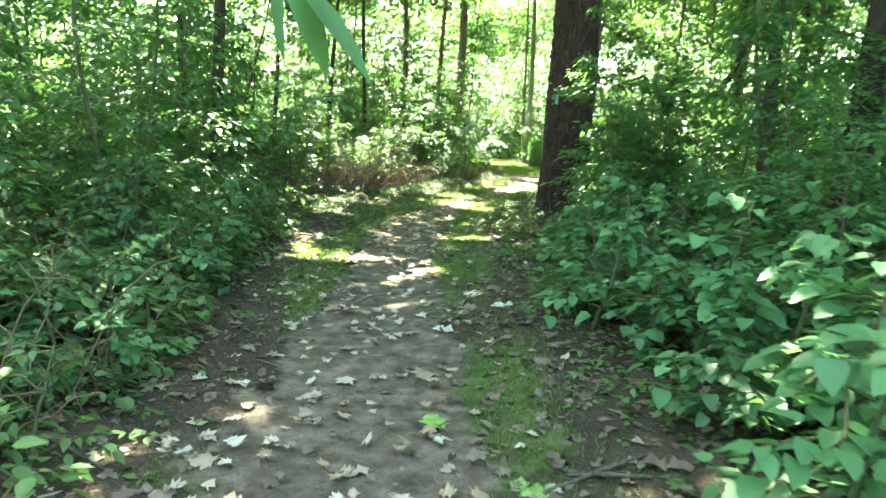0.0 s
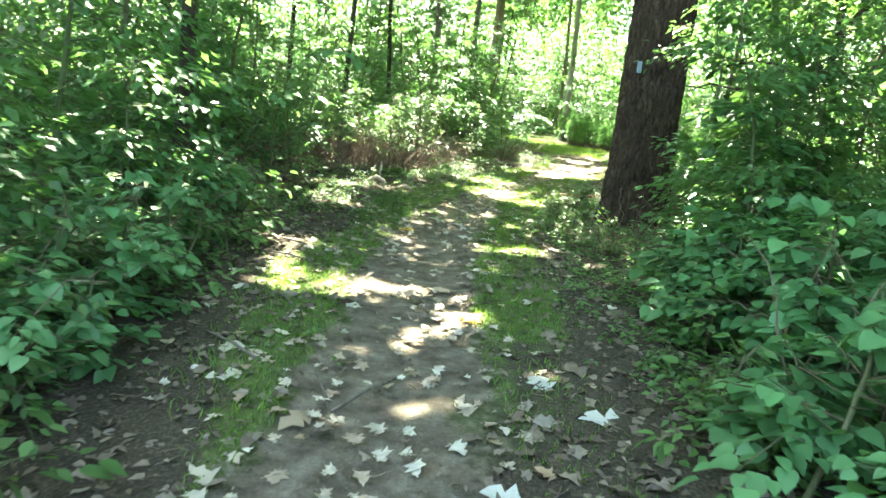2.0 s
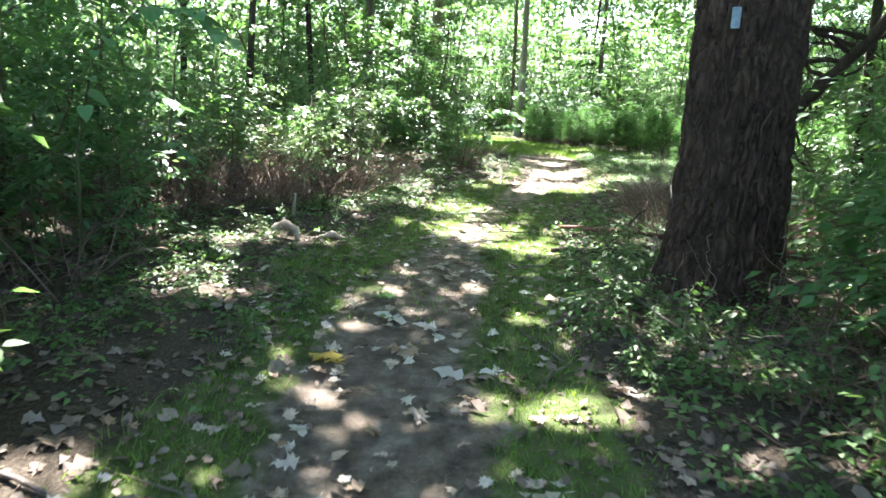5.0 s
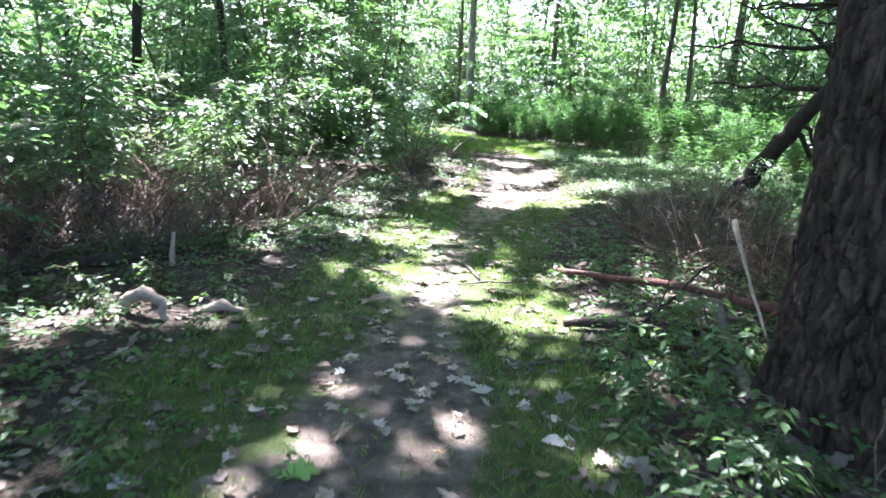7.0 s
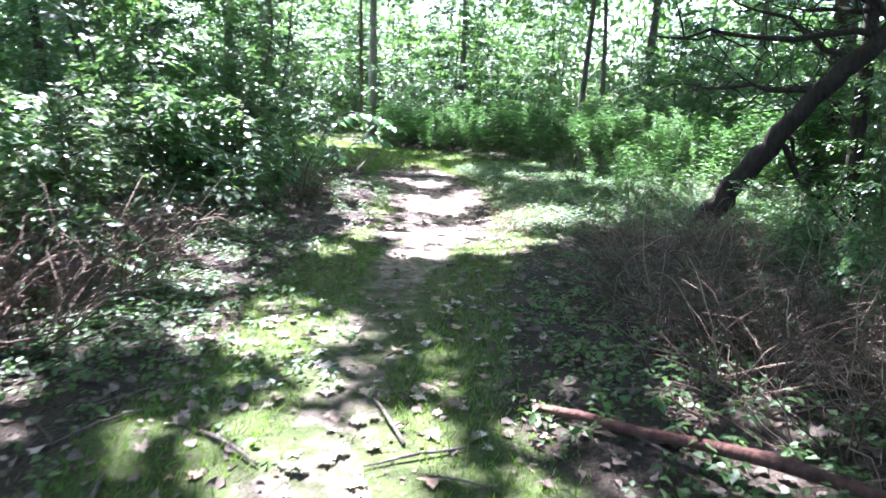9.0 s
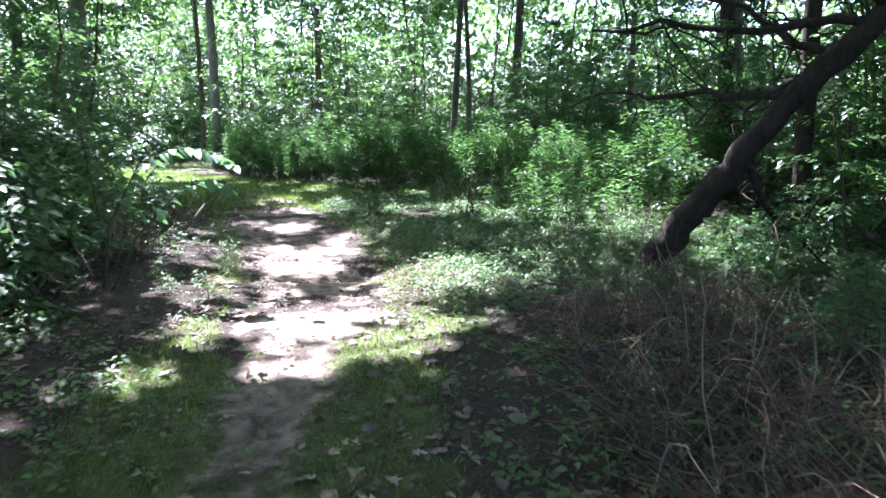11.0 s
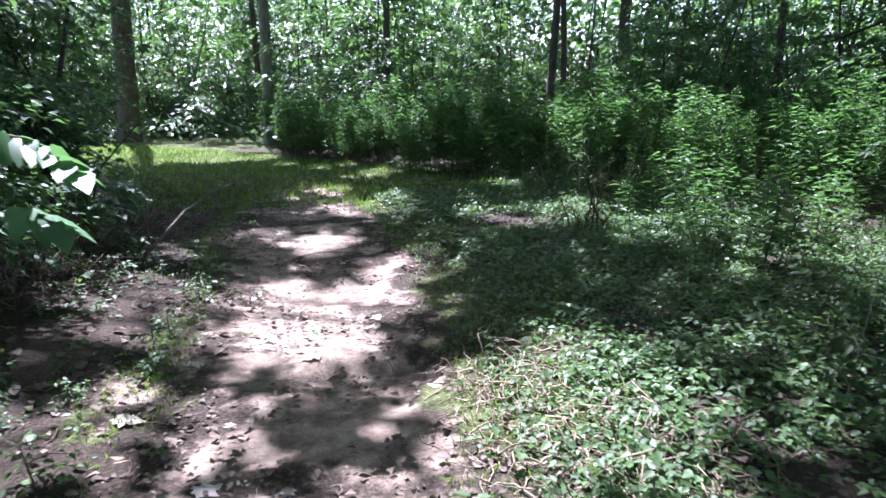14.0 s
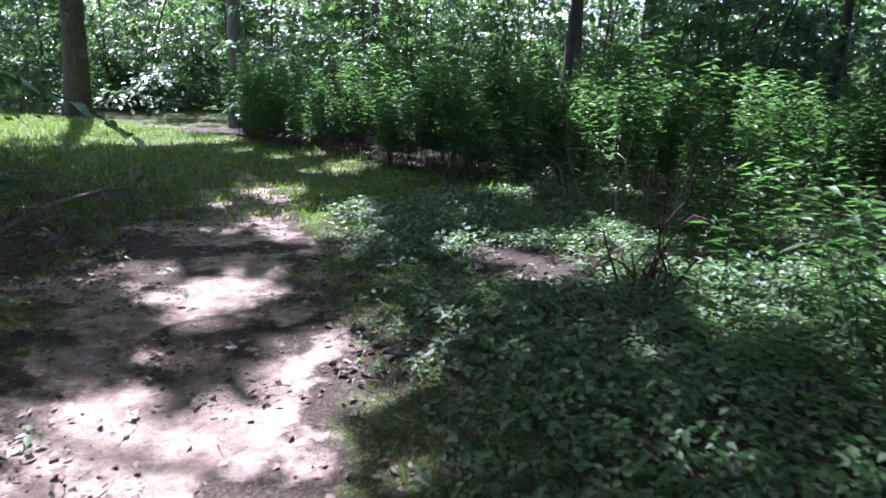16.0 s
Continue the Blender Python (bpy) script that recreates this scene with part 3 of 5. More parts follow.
def tree(x, y, r, height, crown_r, rng, mat, label, limbs=7, lean=(0, 0), big=False, crown_at=0.62, clumps=70, per=46, sides=None):
    t = thing("tree", label, "tree", "forest trees", (x, y, gz(x, y) - 0.04))
    top = (lean[0], lean[1], height * 0.9)
    if big:
        line = trunk_part(t, (0, 0, 0), top, r, r * 0.5, mat, rng, 0.3, 320, 220, 0.11, 0.06, 18.0)
    else:
        line = trunk_part(t, (0, 0, 0), top, r, r * 0.3, mat, rng, 0.3, 46, sides or 16, 0.06, 0.2)
    ends = []
    for k in range(limbs):
        f = crown_at + (0.97 - crown_at) * k / limbs
        p0 = line[min(len(line) - 1, int(len(line) * f ** (1 / 1.4)))]
        a = k * 2.4 + rng.uniform(0, 1)
        d = crown_r * rng.uniform(0.65, 1.0) * (1.15 - 0.5 * (f - crown_at) / (1 - crown_at))
        p1 = p0 + [math.cos(a) * d, math.sin(a) * d, d * rng.uniform(0.2, 0.6)]
        pts = crooked(p0, p1, 7, 0.1, rng)
        b = Build()
        tube(b, pts, np.linspace(r * 0.32, 0.02, 7), 6)
        part("limb", b, mat, t)
        ends += list(pts[2:]) + [pts[-1] + [rng.normal(0, 0.6), rng.normal(0, 0.6), rng.normal(0, 0.4)]]
    ends.append(line[-1])
    ends = np.array(ends)
    pick = ends[rng.integers(0, len(ends), clumps)] + rng.normal(0, 0.55, (clumps, 3))
    b = Build()
    world_off = np.array([x, y, 0])
    c = np.repeat(pick, per, 0)
    p = c + rng.normal(0, 1, c.shape) * [0.6, 0.6, 0.35]
    n = unit(rng.normal(0, 0.5, p.shape) + [0, 0, 1])
    a = unit(np.cross(n, rng.normal(0, 1, p.shape)) + [0, 0, -0.2])
    keep = ~lit(p + world_off, rng)
    p, n, a = p[keep], n[keep], a[keep]
    s = 0.3 * rng.uniform(0.7, 1.3, len(p))
    leaves(b, p, a, n, s, s * 0.8, SIMPLE)
    tagged(part("crown", b, LEAF_CANOPY, t), kind="stuff")
    return t


rng = np.random.default_rng(7)
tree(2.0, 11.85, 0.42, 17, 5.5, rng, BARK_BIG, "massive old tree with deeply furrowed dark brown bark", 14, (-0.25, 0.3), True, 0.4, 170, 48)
TREES = [
    (5.4, 9.4, 0.23, 13, 4.5, BARK_DARK, "dark forest tree with greyish brown bark"),
    (6.1, 9.8, 0.12, 10, 3.2, BARK, "younger tree with brown bark beside a thicker one"),
    (9.5, 31.3, 0.1, 14, 7.0, BARK, "slim straight tree rising behind tall weeds"),
    (4.08, 37.0, 0.17, 15, 5, BARK_PALE, "straight tree with pale grey bark"),
    (7.3, 36.7, 0.12, 15, 7, BARK, "tall forest tree with brown bark"),
    (0.35, 40.2, 0.33, 16, 6, BARK, "thick dark-barked tree at the end of the lawn"),
    (14.4, 35.8, 0.2, 15, 4.5, BARK, "tall ivy-wrapped forest tree"),
    # the next ten trees are added for the shade of their unseen crowns
    (-1.6, 25.2, 0.12, 14, 7.2, BARK, "added forest tree with grey-brown bark and a shading leafy crown"),
    (-2.6, 22.2, 0.07, 12, 7.0, BARK_DARK, "slim dark-barked tree added among bushes for its shade"),
    (-3.6, 10.6, 0.1, 12, 6.0, BARK_DARK, "slim dark-barked tree added among bushes for its shade"),
    (4.2, 9.2, 0.1, 12, 8.1, BARK_DARK, "slim dark-barked tree added among bushes for its shade"),
    (-3.4, 19.3, 0.07, 12, 6.0, BARK_DARK, "slim dark-barked tree added among bushes for its shade"),
    (-5.6, 14.6, 0.1, 12, 5.5, BARK_DARK, "slim dark-barked tree added among bushes for its shade"),
    (-0.6, 30.5, 0.13, 14, 6.5, BARK, "added forest tree with grey-brown bark and a shading leafy crown"),
    (12.6, 24.4, 0.12, 14, 7.0, BARK, "added forest tree with grey-brown bark and a shading leafy crown"),
    (14.6, 30.0, 0.1, 14, 6.0, BARK, "added forest tree with grey-brown bark and a shading leafy crown"),
    (14.0, 38.5, 0.12, 13, 5.0, BARK, "added forest tree with grey-brown bark and a shading leafy crown"),
    (7.9, 19.35, 0.11, 12.5, 8.6, BARK_DARK, "dark straight tree in the shade"),
    (11.9, 24.0, 0.19, 13, 7.0, BARK_DARK, "thick dark tree standing in the shade"),
]
for x, y, r, h, cr, m, lab in TREES:
    # wide crowns get extra limbs and leaves to block more sun
    tree(x, y, r, h, cr, rng, m, lab, 20 if cr > 8 else 15 if cr > 6 else 9, clumps=int((31 if cr < 8 else 55) * cr), per=40)
# further trees added to the wood, their crowns roofing and shading the trail
placed = [(2.0, 11.85)] + [(a[0], a[1]) for a in TREES]


def free(x, y, margin, gap):
    if float(lerp_table(LEFT, y)) - margin < x < float(lerp_table(RIGHT, y)) + margin:
        return False
    return all((x - a) ** 2 + (y - c) ** 2 > gap * gap for a, c in placed)


count = 0
for k in range(4000):
    x, y = rng.uniform(-13, 26), rng.uniform(3, 62)
    if y > 46 and x > 24:
        continue
    if free(x, y, 3.0 if y < 30 else 1.5, 3.3 if y < 34 else 3.9) and not (3 < x < 12 and 14 < y < 33):
        placed.append((x, y))
        h = rng.uniform(11, 16)
        tree(x, y, rng.uniform(0.04, 0.1), h, rng.uniform(3.6, 5.0), rng, BARK if rng.random() < 0.65 else BARK_DARK,
             "added forest tree with grey-brown bark and a shading leafy crown", 6, (rng.normal(0, 1.1), rng.normal(0, 1.1)), clumps=105, per=42, sides=12)
        count += 1
        if count > 52:
            break


# ---- understory ----
def sapling_mesh(rng, height, reach, leaf, outline, per, branches, low=0.12, flat=0.35, width=0.55, spread=0.5, step=0.09):
    """Stems and foliage of a sapling: arching side branches with flat sprays of leaves."""
    st, fo = Build(), Build()
    top = np.array([rng.normal(0, 0.15) * height, rng.normal(0, 0.15) * height, height])
    line = crooked((0, 0, 0), top, 9, 0.03 * height / 3, rng)
    tube(st, line, np.linspace(0.012 + 0.005 * height, 0.004, 9), 5)
    P, A, N = [], [], []
    for k in range(branches):
        f = low + (1 - low) * (k + rng.random()) / branches
        p0 = line[0] + (line[-1] - line[0]) * f
        i = min(7, int(f * 8))
        p0 = line[i] + (line[i + 1] - line[i]) * (f * 8 - i)
        az = rng.uniform(0, 2 * math.pi)
        d = reach * rng.uniform(0.55, 1.1) * (1.1 - 0.65 * f)
        s = np.linspace(0, 1, 7)[:, None]
        way = np.array([math.cos(az), math.sin(az), 0])
        pts = p0 + way * d * s + np.array([0, 0, 1]) * d * (0.55 * s - 0.5 * s * s) + np.cumsum(rng.normal(0, 0.025, (7, 3)), 0)
        tube(st, pts[::3], np.linspace(0.007, 0.002, 3), 3, False)
        nl = max(4, int(per * d / reach))
        for m in range(nl):
            g = 0.12 + 0.88 * (m + rng.random()) / nl
            q = g * 6
            i = min(5, int(q))
            c = pts[i] + (pts[i + 1] - pts[i]) * (q - i)
            turn = (1 if m % 2 else -1) * rng.uniform(0.4, 1.3)
            ax = np.array([math.cos(az + turn), math.sin(az + turn), rng.normal(-0.25, 0.25)])
            off = ax * rng.uniform(0.0, spread) * d * 0.6
            P.append(c + off + [0, 0, rng.normal(0, 0.02)])
            A.append(ax)
            N.append([rng.normal(0, flat), rng.normal(0, flat), 1])
    sz = leaf * rng.uniform(0.6, 1.25, len(P))
    leaves(fo, P, A, unit(np.array(N)), sz, sz * width * 1.25, outline)
    return st, fo


def sapling_kind(name, label, category, group, rng, mat, wood=STEM, **kw):
    st, fo = sapling_mesh(rng, **kw)
    t = thing(name, label, category, group, (0, 0, -100))
    tagged(part("branchwork", st, wood, t), kind="stuff")
    tagged(part("foliage", fo, mat, t), kind="stuff")
    return t


def put(kind, x, y, turn, scale, dz=0.0, tilt=(0, 0)):
    m = Matrix.LocRotScale((x, y, gz(x, y) - 0.02 + dz), Euler((tilt[0], tilt[1], turn)), (scale, scale, scale))
    o = copy_thing(kind, m)
    o.scale = (scale, scale, scale)
    return o


def drop_kind(kind):
    for o in (*kind.children_recursive, kind):
        bpy.data.objects.remove(o)


rng = np.random.default_rng(11)
SAP = [sapling_kind("sapling", "leafy green forest sapling with arching side branches", "sapling", "saplings beside the trail", rng, LEAF_UNDER,
                    height=h, reach=r, leaf=0.108, outline=SIMPLE, per=92, branches=30) for h, r in ((3.4, 1.1), (4.2, 1.3), (2.8, 1.0), (4.8, 1.4), (3.8, 1.2))]
FAR_SAP = [sapling_kind("sapling", "leafy green sapling deeper in the wood", "sapling", "saplings deeper in the wood", rng, LEAF_UNDER,
                        height=h, reach=r, leaf=0.17, outline=SIMPLE, per=85, branches=34, low=0.03) for h, r in ((4.5, 1.7), (5.5, 1.9), (6.5, 2.0))]
BUSH = [sapling_kind("bush", "dense leafy green bush at the trail side", "bush", "bushes beside the trail", rng, LEAF_UNDER,
                     height=h, reach=r, leaf=0.112, outline=SIMPLE, per=45, branches=28, low=0.04) for h, r in ((1.6, 0.85), (1.9, 1.0), (1.3, 0.8))]
PALE = [sapling_kind("bush", "sunlit pale green bush over dry canes", "bush", "bushes beside the trail", rng, LEAF_PALE,
                     height=h, reach=r, leaf=0.065, outline=SIMPLE, per=70, branches=26, low=0.35) for h, r in ((1.05, 0.6), (1.25, 0.7))]
BROAD = [sapling_kind("broadleaf_shrub", "low shrub with broad heart-shaped green leaves", "shrub", "broad-leaved shrubs", rng, LEAF_BROAD,
                      height=h, reach=r, leaf=0.092, outline=HEART, per=29, branches=15, low=0.15, flat=0.25, width=0.6, spread=0.4) for h, r in ((0.6, 0.5), (0.75, 0.55), (0.5, 0.45), (0.9, 0.6))]
HERB = [sapling_kind("herb", "low leafy green woodland plant", "plant", "woodland plants", rng, LEAF_COVER,
                     height=h, reach=r, leaf=0.085, outline=OVATE, per=14, branches=12, low=0.1, flat=0.3, width=0.5, spread=0.4) for h, r in ((0.4, 0.35), (0.5, 0.4), (0.32, 0.32), (0.6, 0.42))]

def scatter(kinds, area, number, gap, ok, rng, size=(0.8, 1.2)):
    x0, x1, y0, y1 = area
    mine, tries = [], 0
    while len(mine) < number and tries < number * 40:
        tries += 1
        x, y = rng.uniform(x0, x1), rng.uniform(y0, y1)
        if not ok(x, y) or any((x - a) ** 2 + (y - c) ** 2 < gap * gap for a, c in mine):
            continue
        mine.append((x, y))
        put(kinds[rng.integers(len(kinds))], x, y, rng.uniform(0, 6.28), rng.uniform(*size))
    return mine


def lf(y):
    return float(lerp_table(LEFT, y))


def rt(y):
    return float(lerp_table(RIGHT, y))


scatter(SAP, (-9, 1.5, 0.5, 30), 62, 1.1, lambda x, y: lf(y) - 5.5 < x < lf(y) - 1.15 - 1.5 * (13.5 < y < 20.5), rng)
scatter(SAP, (2, 11, 1, 13), 36, 1.1, lambda x, y: x > rt(y) + 1.0 + 0.7 * (y < 8) and (x - 2.0) ** 2 + (y - 11.85) ** 2 > 2.2, rng)
scatter(SAP, (6, 18, 12, 33), 46, 1.15, lambda x, y: x > 10.8 or (x > 7.5 and y < 17) or (x > 9.2 and y < 21.5), rng)
scatter(FAR_SAP, (-15, -3, -3, 34), 34, 1.8, lambda x, y: x < lf(y) - 5.0, rng)
scatter(FAR_SAP, (8, 24, -3, 34), 30, 2.0, lambda x, y: x > 13 or y < 12, rng)
scatter(FAR_SAP, (-14, 28, 33, 60), 80, 1.8, lambda x, y: y > 42 or not lf(y) - 1.2 < x < rt(y) + 3.0, rng, (0.8, 1.3))
scatter(BUSH, (-8, 1.5, 0.5, 32), 52, 0.8, lambda x, y: lf(y) - 4.5 < x < lf(y) - 0.55 - 0.4 * (y > 17) and not 13.8 < y < 18.6, rng)
scatter(PALE, (-4.2, -1.2, 14.9, 18.4), 9, 0.6, lambda x, y: lf(y) - 2.4 < x < lf(y) - 0.35, rng)
scatter(PALE + BUSH[2:], (-2.4, 1.2, 17.0, 23.4), 20, 0.42, lambda x, y: lf(y) - 1.5 < x < lf(y) - 0.42, rng, (0.8, 1.15))
scatter(BUSH, (-9, -1.5, 13.5, 18), 12, 0.9, lambda x, y: x < lf(y) - 1.9, rng)
scatter(BUSH, (2, 8, 3, 13), 26, 0.9, lambda x, y: x > rt(y) + 0.75 and (x - 2.0) ** 2 + (y - 11.85) ** 2 > 2.0, rng)
scatter(BUSH, (-10, 24, 28, 52), 56, 1.2, lambda x, y: x > rt(y) + 5.0 or y > 42, rng, (1.0, 1.6))
scatter(BUSH, (7, 14, 13, 24), 18, 1.2, lambda x, y: x > rt(y) + 3.8, rng, (0.7, 1.0))
scatter(BROAD, (1.0, 4.2, 1.9, 8.6), 95, 0.3, lambda x, y: x > rt(y) + 0.15 - 0.15 * (y > 5.0), rng)
scatter(BROAD, (-3.0, -1.7, 3.0, 9.4), 46, 0.28, lambda x, y: x < lf(y) - 0.12, rng, (0.6, 0.95))
scatter(HERB, (0.95, 2.6, 5.2, 9.4), 46, 0.2, lambda x, y: x > rt(y) - 0.25, rng, (0.5, 0.95))
scatter(HERB, (4.6, 8.6, 19.3, 26), 80, 0.25, lambda x, y: x > rt(y) - 0.3 * (y > 21), rng, (0.35, 0.7))
scatter(HERB, (-4, -1.3, 1.2, 10), 84, 0.24, lambda x, y: lf(y) - 1.7 < x < lf(y) + 0.05, rng)
scatter(HERB, (1.2, 4.5, 6, 11.5), 26, 0.4, lambda x, y: rt(y) + 0.3 < x and (x - 2.0) ** 2 + (y - 11.85) ** 2 > 1.2, rng)
scatter(BUSH, (4.0, 7.5, 15.6, 18.9), 13, 0.55, lambda x, y: x > rt(y) + 1.7 and (x - 5.6) ** 2 + (y - 19.3) ** 2 > 0.5, rng, (0.3, 0.55))
scatter(FAR_SAP, (-4, 9, 41.5, 50), 18, 1.2, lambda x, y: True, rng, (0.8, 1.1))
scatter(HERB, (1.0, 2.1, 20.4, 23.4), 16, 0.2, lambda x, y: x < float(lerp_table(CENTRE, y)) - 0.75, rng, (0.25, 0.45))
scatter(BUSH, (-12, 5, 40.8, 46), 26, 1.0, lambda x, y: True, rng, (0.8, 1.3))
scatter(HERB, (-2.7, -1.0, 10.2, 14), 28, 0.2, lambda x, y: x < lf(y) + 1.5, rng, (0.3, 0.55))
scatter(HERB, (0.75, 2.0, 9.5, 13.2), 30, 0.18, lambda x, y: (x - 2.0) ** 2 + (y - 11.85) ** 2 > 0.4, rng, (0.35, 0.75))
put(SAP[2], 2.1, 7.9, 1.0, 0.85)
put(SAP[4], 2.55, 8.9, 2.0, 0.75)
put(SAP[1], 2.45, 9.7, 4.0, 0.72)
put(BUSH[0], 1.95, 8.7, 1.0, 0.75)
put(SAP[3], 0.75, 26.6, 2.0, 0.75)
put(SAP[1], 0.0, 28.4, 1.0, 0.9)
put(SAP[0], -0.2, 31.5, 5.0, 1.1)
put(SAP[0], 2.9, 7.0, 3.0, 0.75)
put(SAP[1], -3.0, 13.6, 0.4, 0.6)
put(SAP[2], -2.75, 12.6, 2.2, 0.62)
put(BUSH[1], 2.15, 9.5, 2.0, 0.8)
put(SAP[0], 0.6, 22.1, 0.5, 0.6)
put(SAP[0], 2.9, 9.9, 2.6, 0.8)
for x, y, s in ((1.3, 24.3, 0.7), (0.4, 21.6, 0.8), (1.0, 23.8, 0.8), (0.5, 23.0, 0.9)):
    put(BROAD[3], x, y, x * 5, s)
put(HERB[1], 1.35, 20.05, 1.0, 0.45)
for k, x, y, s in ((0, 2.75, 9.7, 0.62), (2, 2.45, 10.4, 0.55), (1, 3.0, 8.6, 0.6), (2, 2.6, 8.9, 0.5), (0, -1.9, 19.6, 0.6), (2, -1.45, 20.3, 0.7), (4, -0.85, 21.3, 0.65), (2, -0.35, 22.5, 0.68), (0, 0.0, 23.8, 0.56), (2, 0.25, 25.2, 0.65), (4, 0.45, 26.6, 0.55),
                   (0, 10.6, 22.4, 0.9), (3, 12.4, 22.4, 0.9), (1, 13.4, 25.2, 1.0), (4, 10.2, 20.4, 0.9), (1, 11.4, 20.6, 1.0), (2, 12.8, 23.9, 1.0), (3, 13.6, 27.0, 1.0), (0, 7.7, 18.6, 0.75), (4, 8.9, 18.9, 0.9), (3, 9.9, 22.6, 0.9)):
    put(SAP[k], x, y, x * 9, s)
for kind in SAP + FAR_SAP + BUSH + PALE + BROAD + HERB:
    drop_kind(kind)


# ---- far woods all round ----
def far_woods():
    rng = np.random.default_rng(5)
    b = Build()
    n = 165000
    a = rng.uniform(0, 2 * np.pi, n)
    d = rng.uniform(0, 1, n) ** 0.7 * 22
    z = rng.uniform(0.0, 1, n) ** 1.35 * (11 + 3 * np.sin(a * 9) + 2 * np.sin(a * 23))
    cx, cy = 5.0, 22.0
    p = np.stack([cx + (24 + d) * np.cos(a), cy + (40 + d) * np.sin(a), z], 1)
    nn = unit(rng.normal(0, 0.6, p.shape) + [0, 0, 0.8])
    ax = unit(np.cross(nn, rng.normal(0, 1, p.shape)) + [0, 0, -0.3])
    s = 0.5 * rng.uniform(0.6, 1.4, n)
    leaves(b, p, ax, nn, s, s * 0.8, SIMPLE)
    tagged(part("far_woods", b, LEAF_CANOPY), "sunlit green woods closing the view all round", "woods", kind="stuff")


far_woods()


# ---- ground layers ----
def height_at(p):
    return np.array([gz(x, y) for x, y in p])


def zone_points(rng, n, box, ok):
    x0, x1, y0, y1 = box
    p = np.stack([rng.uniform(x0, x1, n), rng.uniform(y0, y1, n)], 1)
    keep = ok(p[:, 0], p[:, 1])
    return p[keep]


def blotchy(x, y, s, seed):
    return np.array([wob(a, c, s, seed) for a, c in zip(x, y)])


def grass():
    rng = np.random.default_rng(21)
    b = Build()
    # strips beside the bare trail
    p = zone_points(rng, 260000, (-2.6, 6.0, 1.5, 27.5), lambda x, y: np.abs(x - lerp_table(CENTRE, y)) < lerp_table(HALF, y) + 1.3)
    keep = []
    for x, y in p:
        c, h = float(lerp_table(CENTRE, y)), float(lerp_table(HALF, y))
        u = x - c + 0.16 * wob(x, y, 1.3, 9) + 0.07 * wob(x, y, 4.1, 2)
        g = grass_amount(x, y, u, h, lf(y), rt(y)) - (1.0 if not 11 < y < 18 else 0.82) * max(0.0, min(1.0, (h - abs(u)) / 0.12 + 0.6))
        keep.append(rng.random() < 0.85 * g)
    p = p[np.array(keep)]
    lawn = zone_points(rng, 52000, (-6, 8, 26, 46), lambda x, y: (x > lerp_table(LEFT, y) - 0.4) & (x < lerp_table(RIGHT, y) + 0.3))
    for pts, size, wide in ((p, 0.05, 0.006), (lawn, 0.09, 0.016)):
        n = len(pts)
        pos = np.column_stack([pts, height_at(pts) - 0.006])
        ax = unit(rng.normal(0, 0.55, (n, 3)) * [1, 1, 0.2] + [0, 0, 1])
        nn = unit(np.cross(ax, rng.normal(0, 1, (n, 3))))
        leaves(b, pos, ax, nn, size * rng.uniform(0.5, 1.5, n), wide * rng.uniform(0.7, 1.3, n), LANCE, 0.1, 0.3)
    tagged(part("grass", b, GRASS), "short soft green grass along the trail", "grass", kind="stuff")


grass()


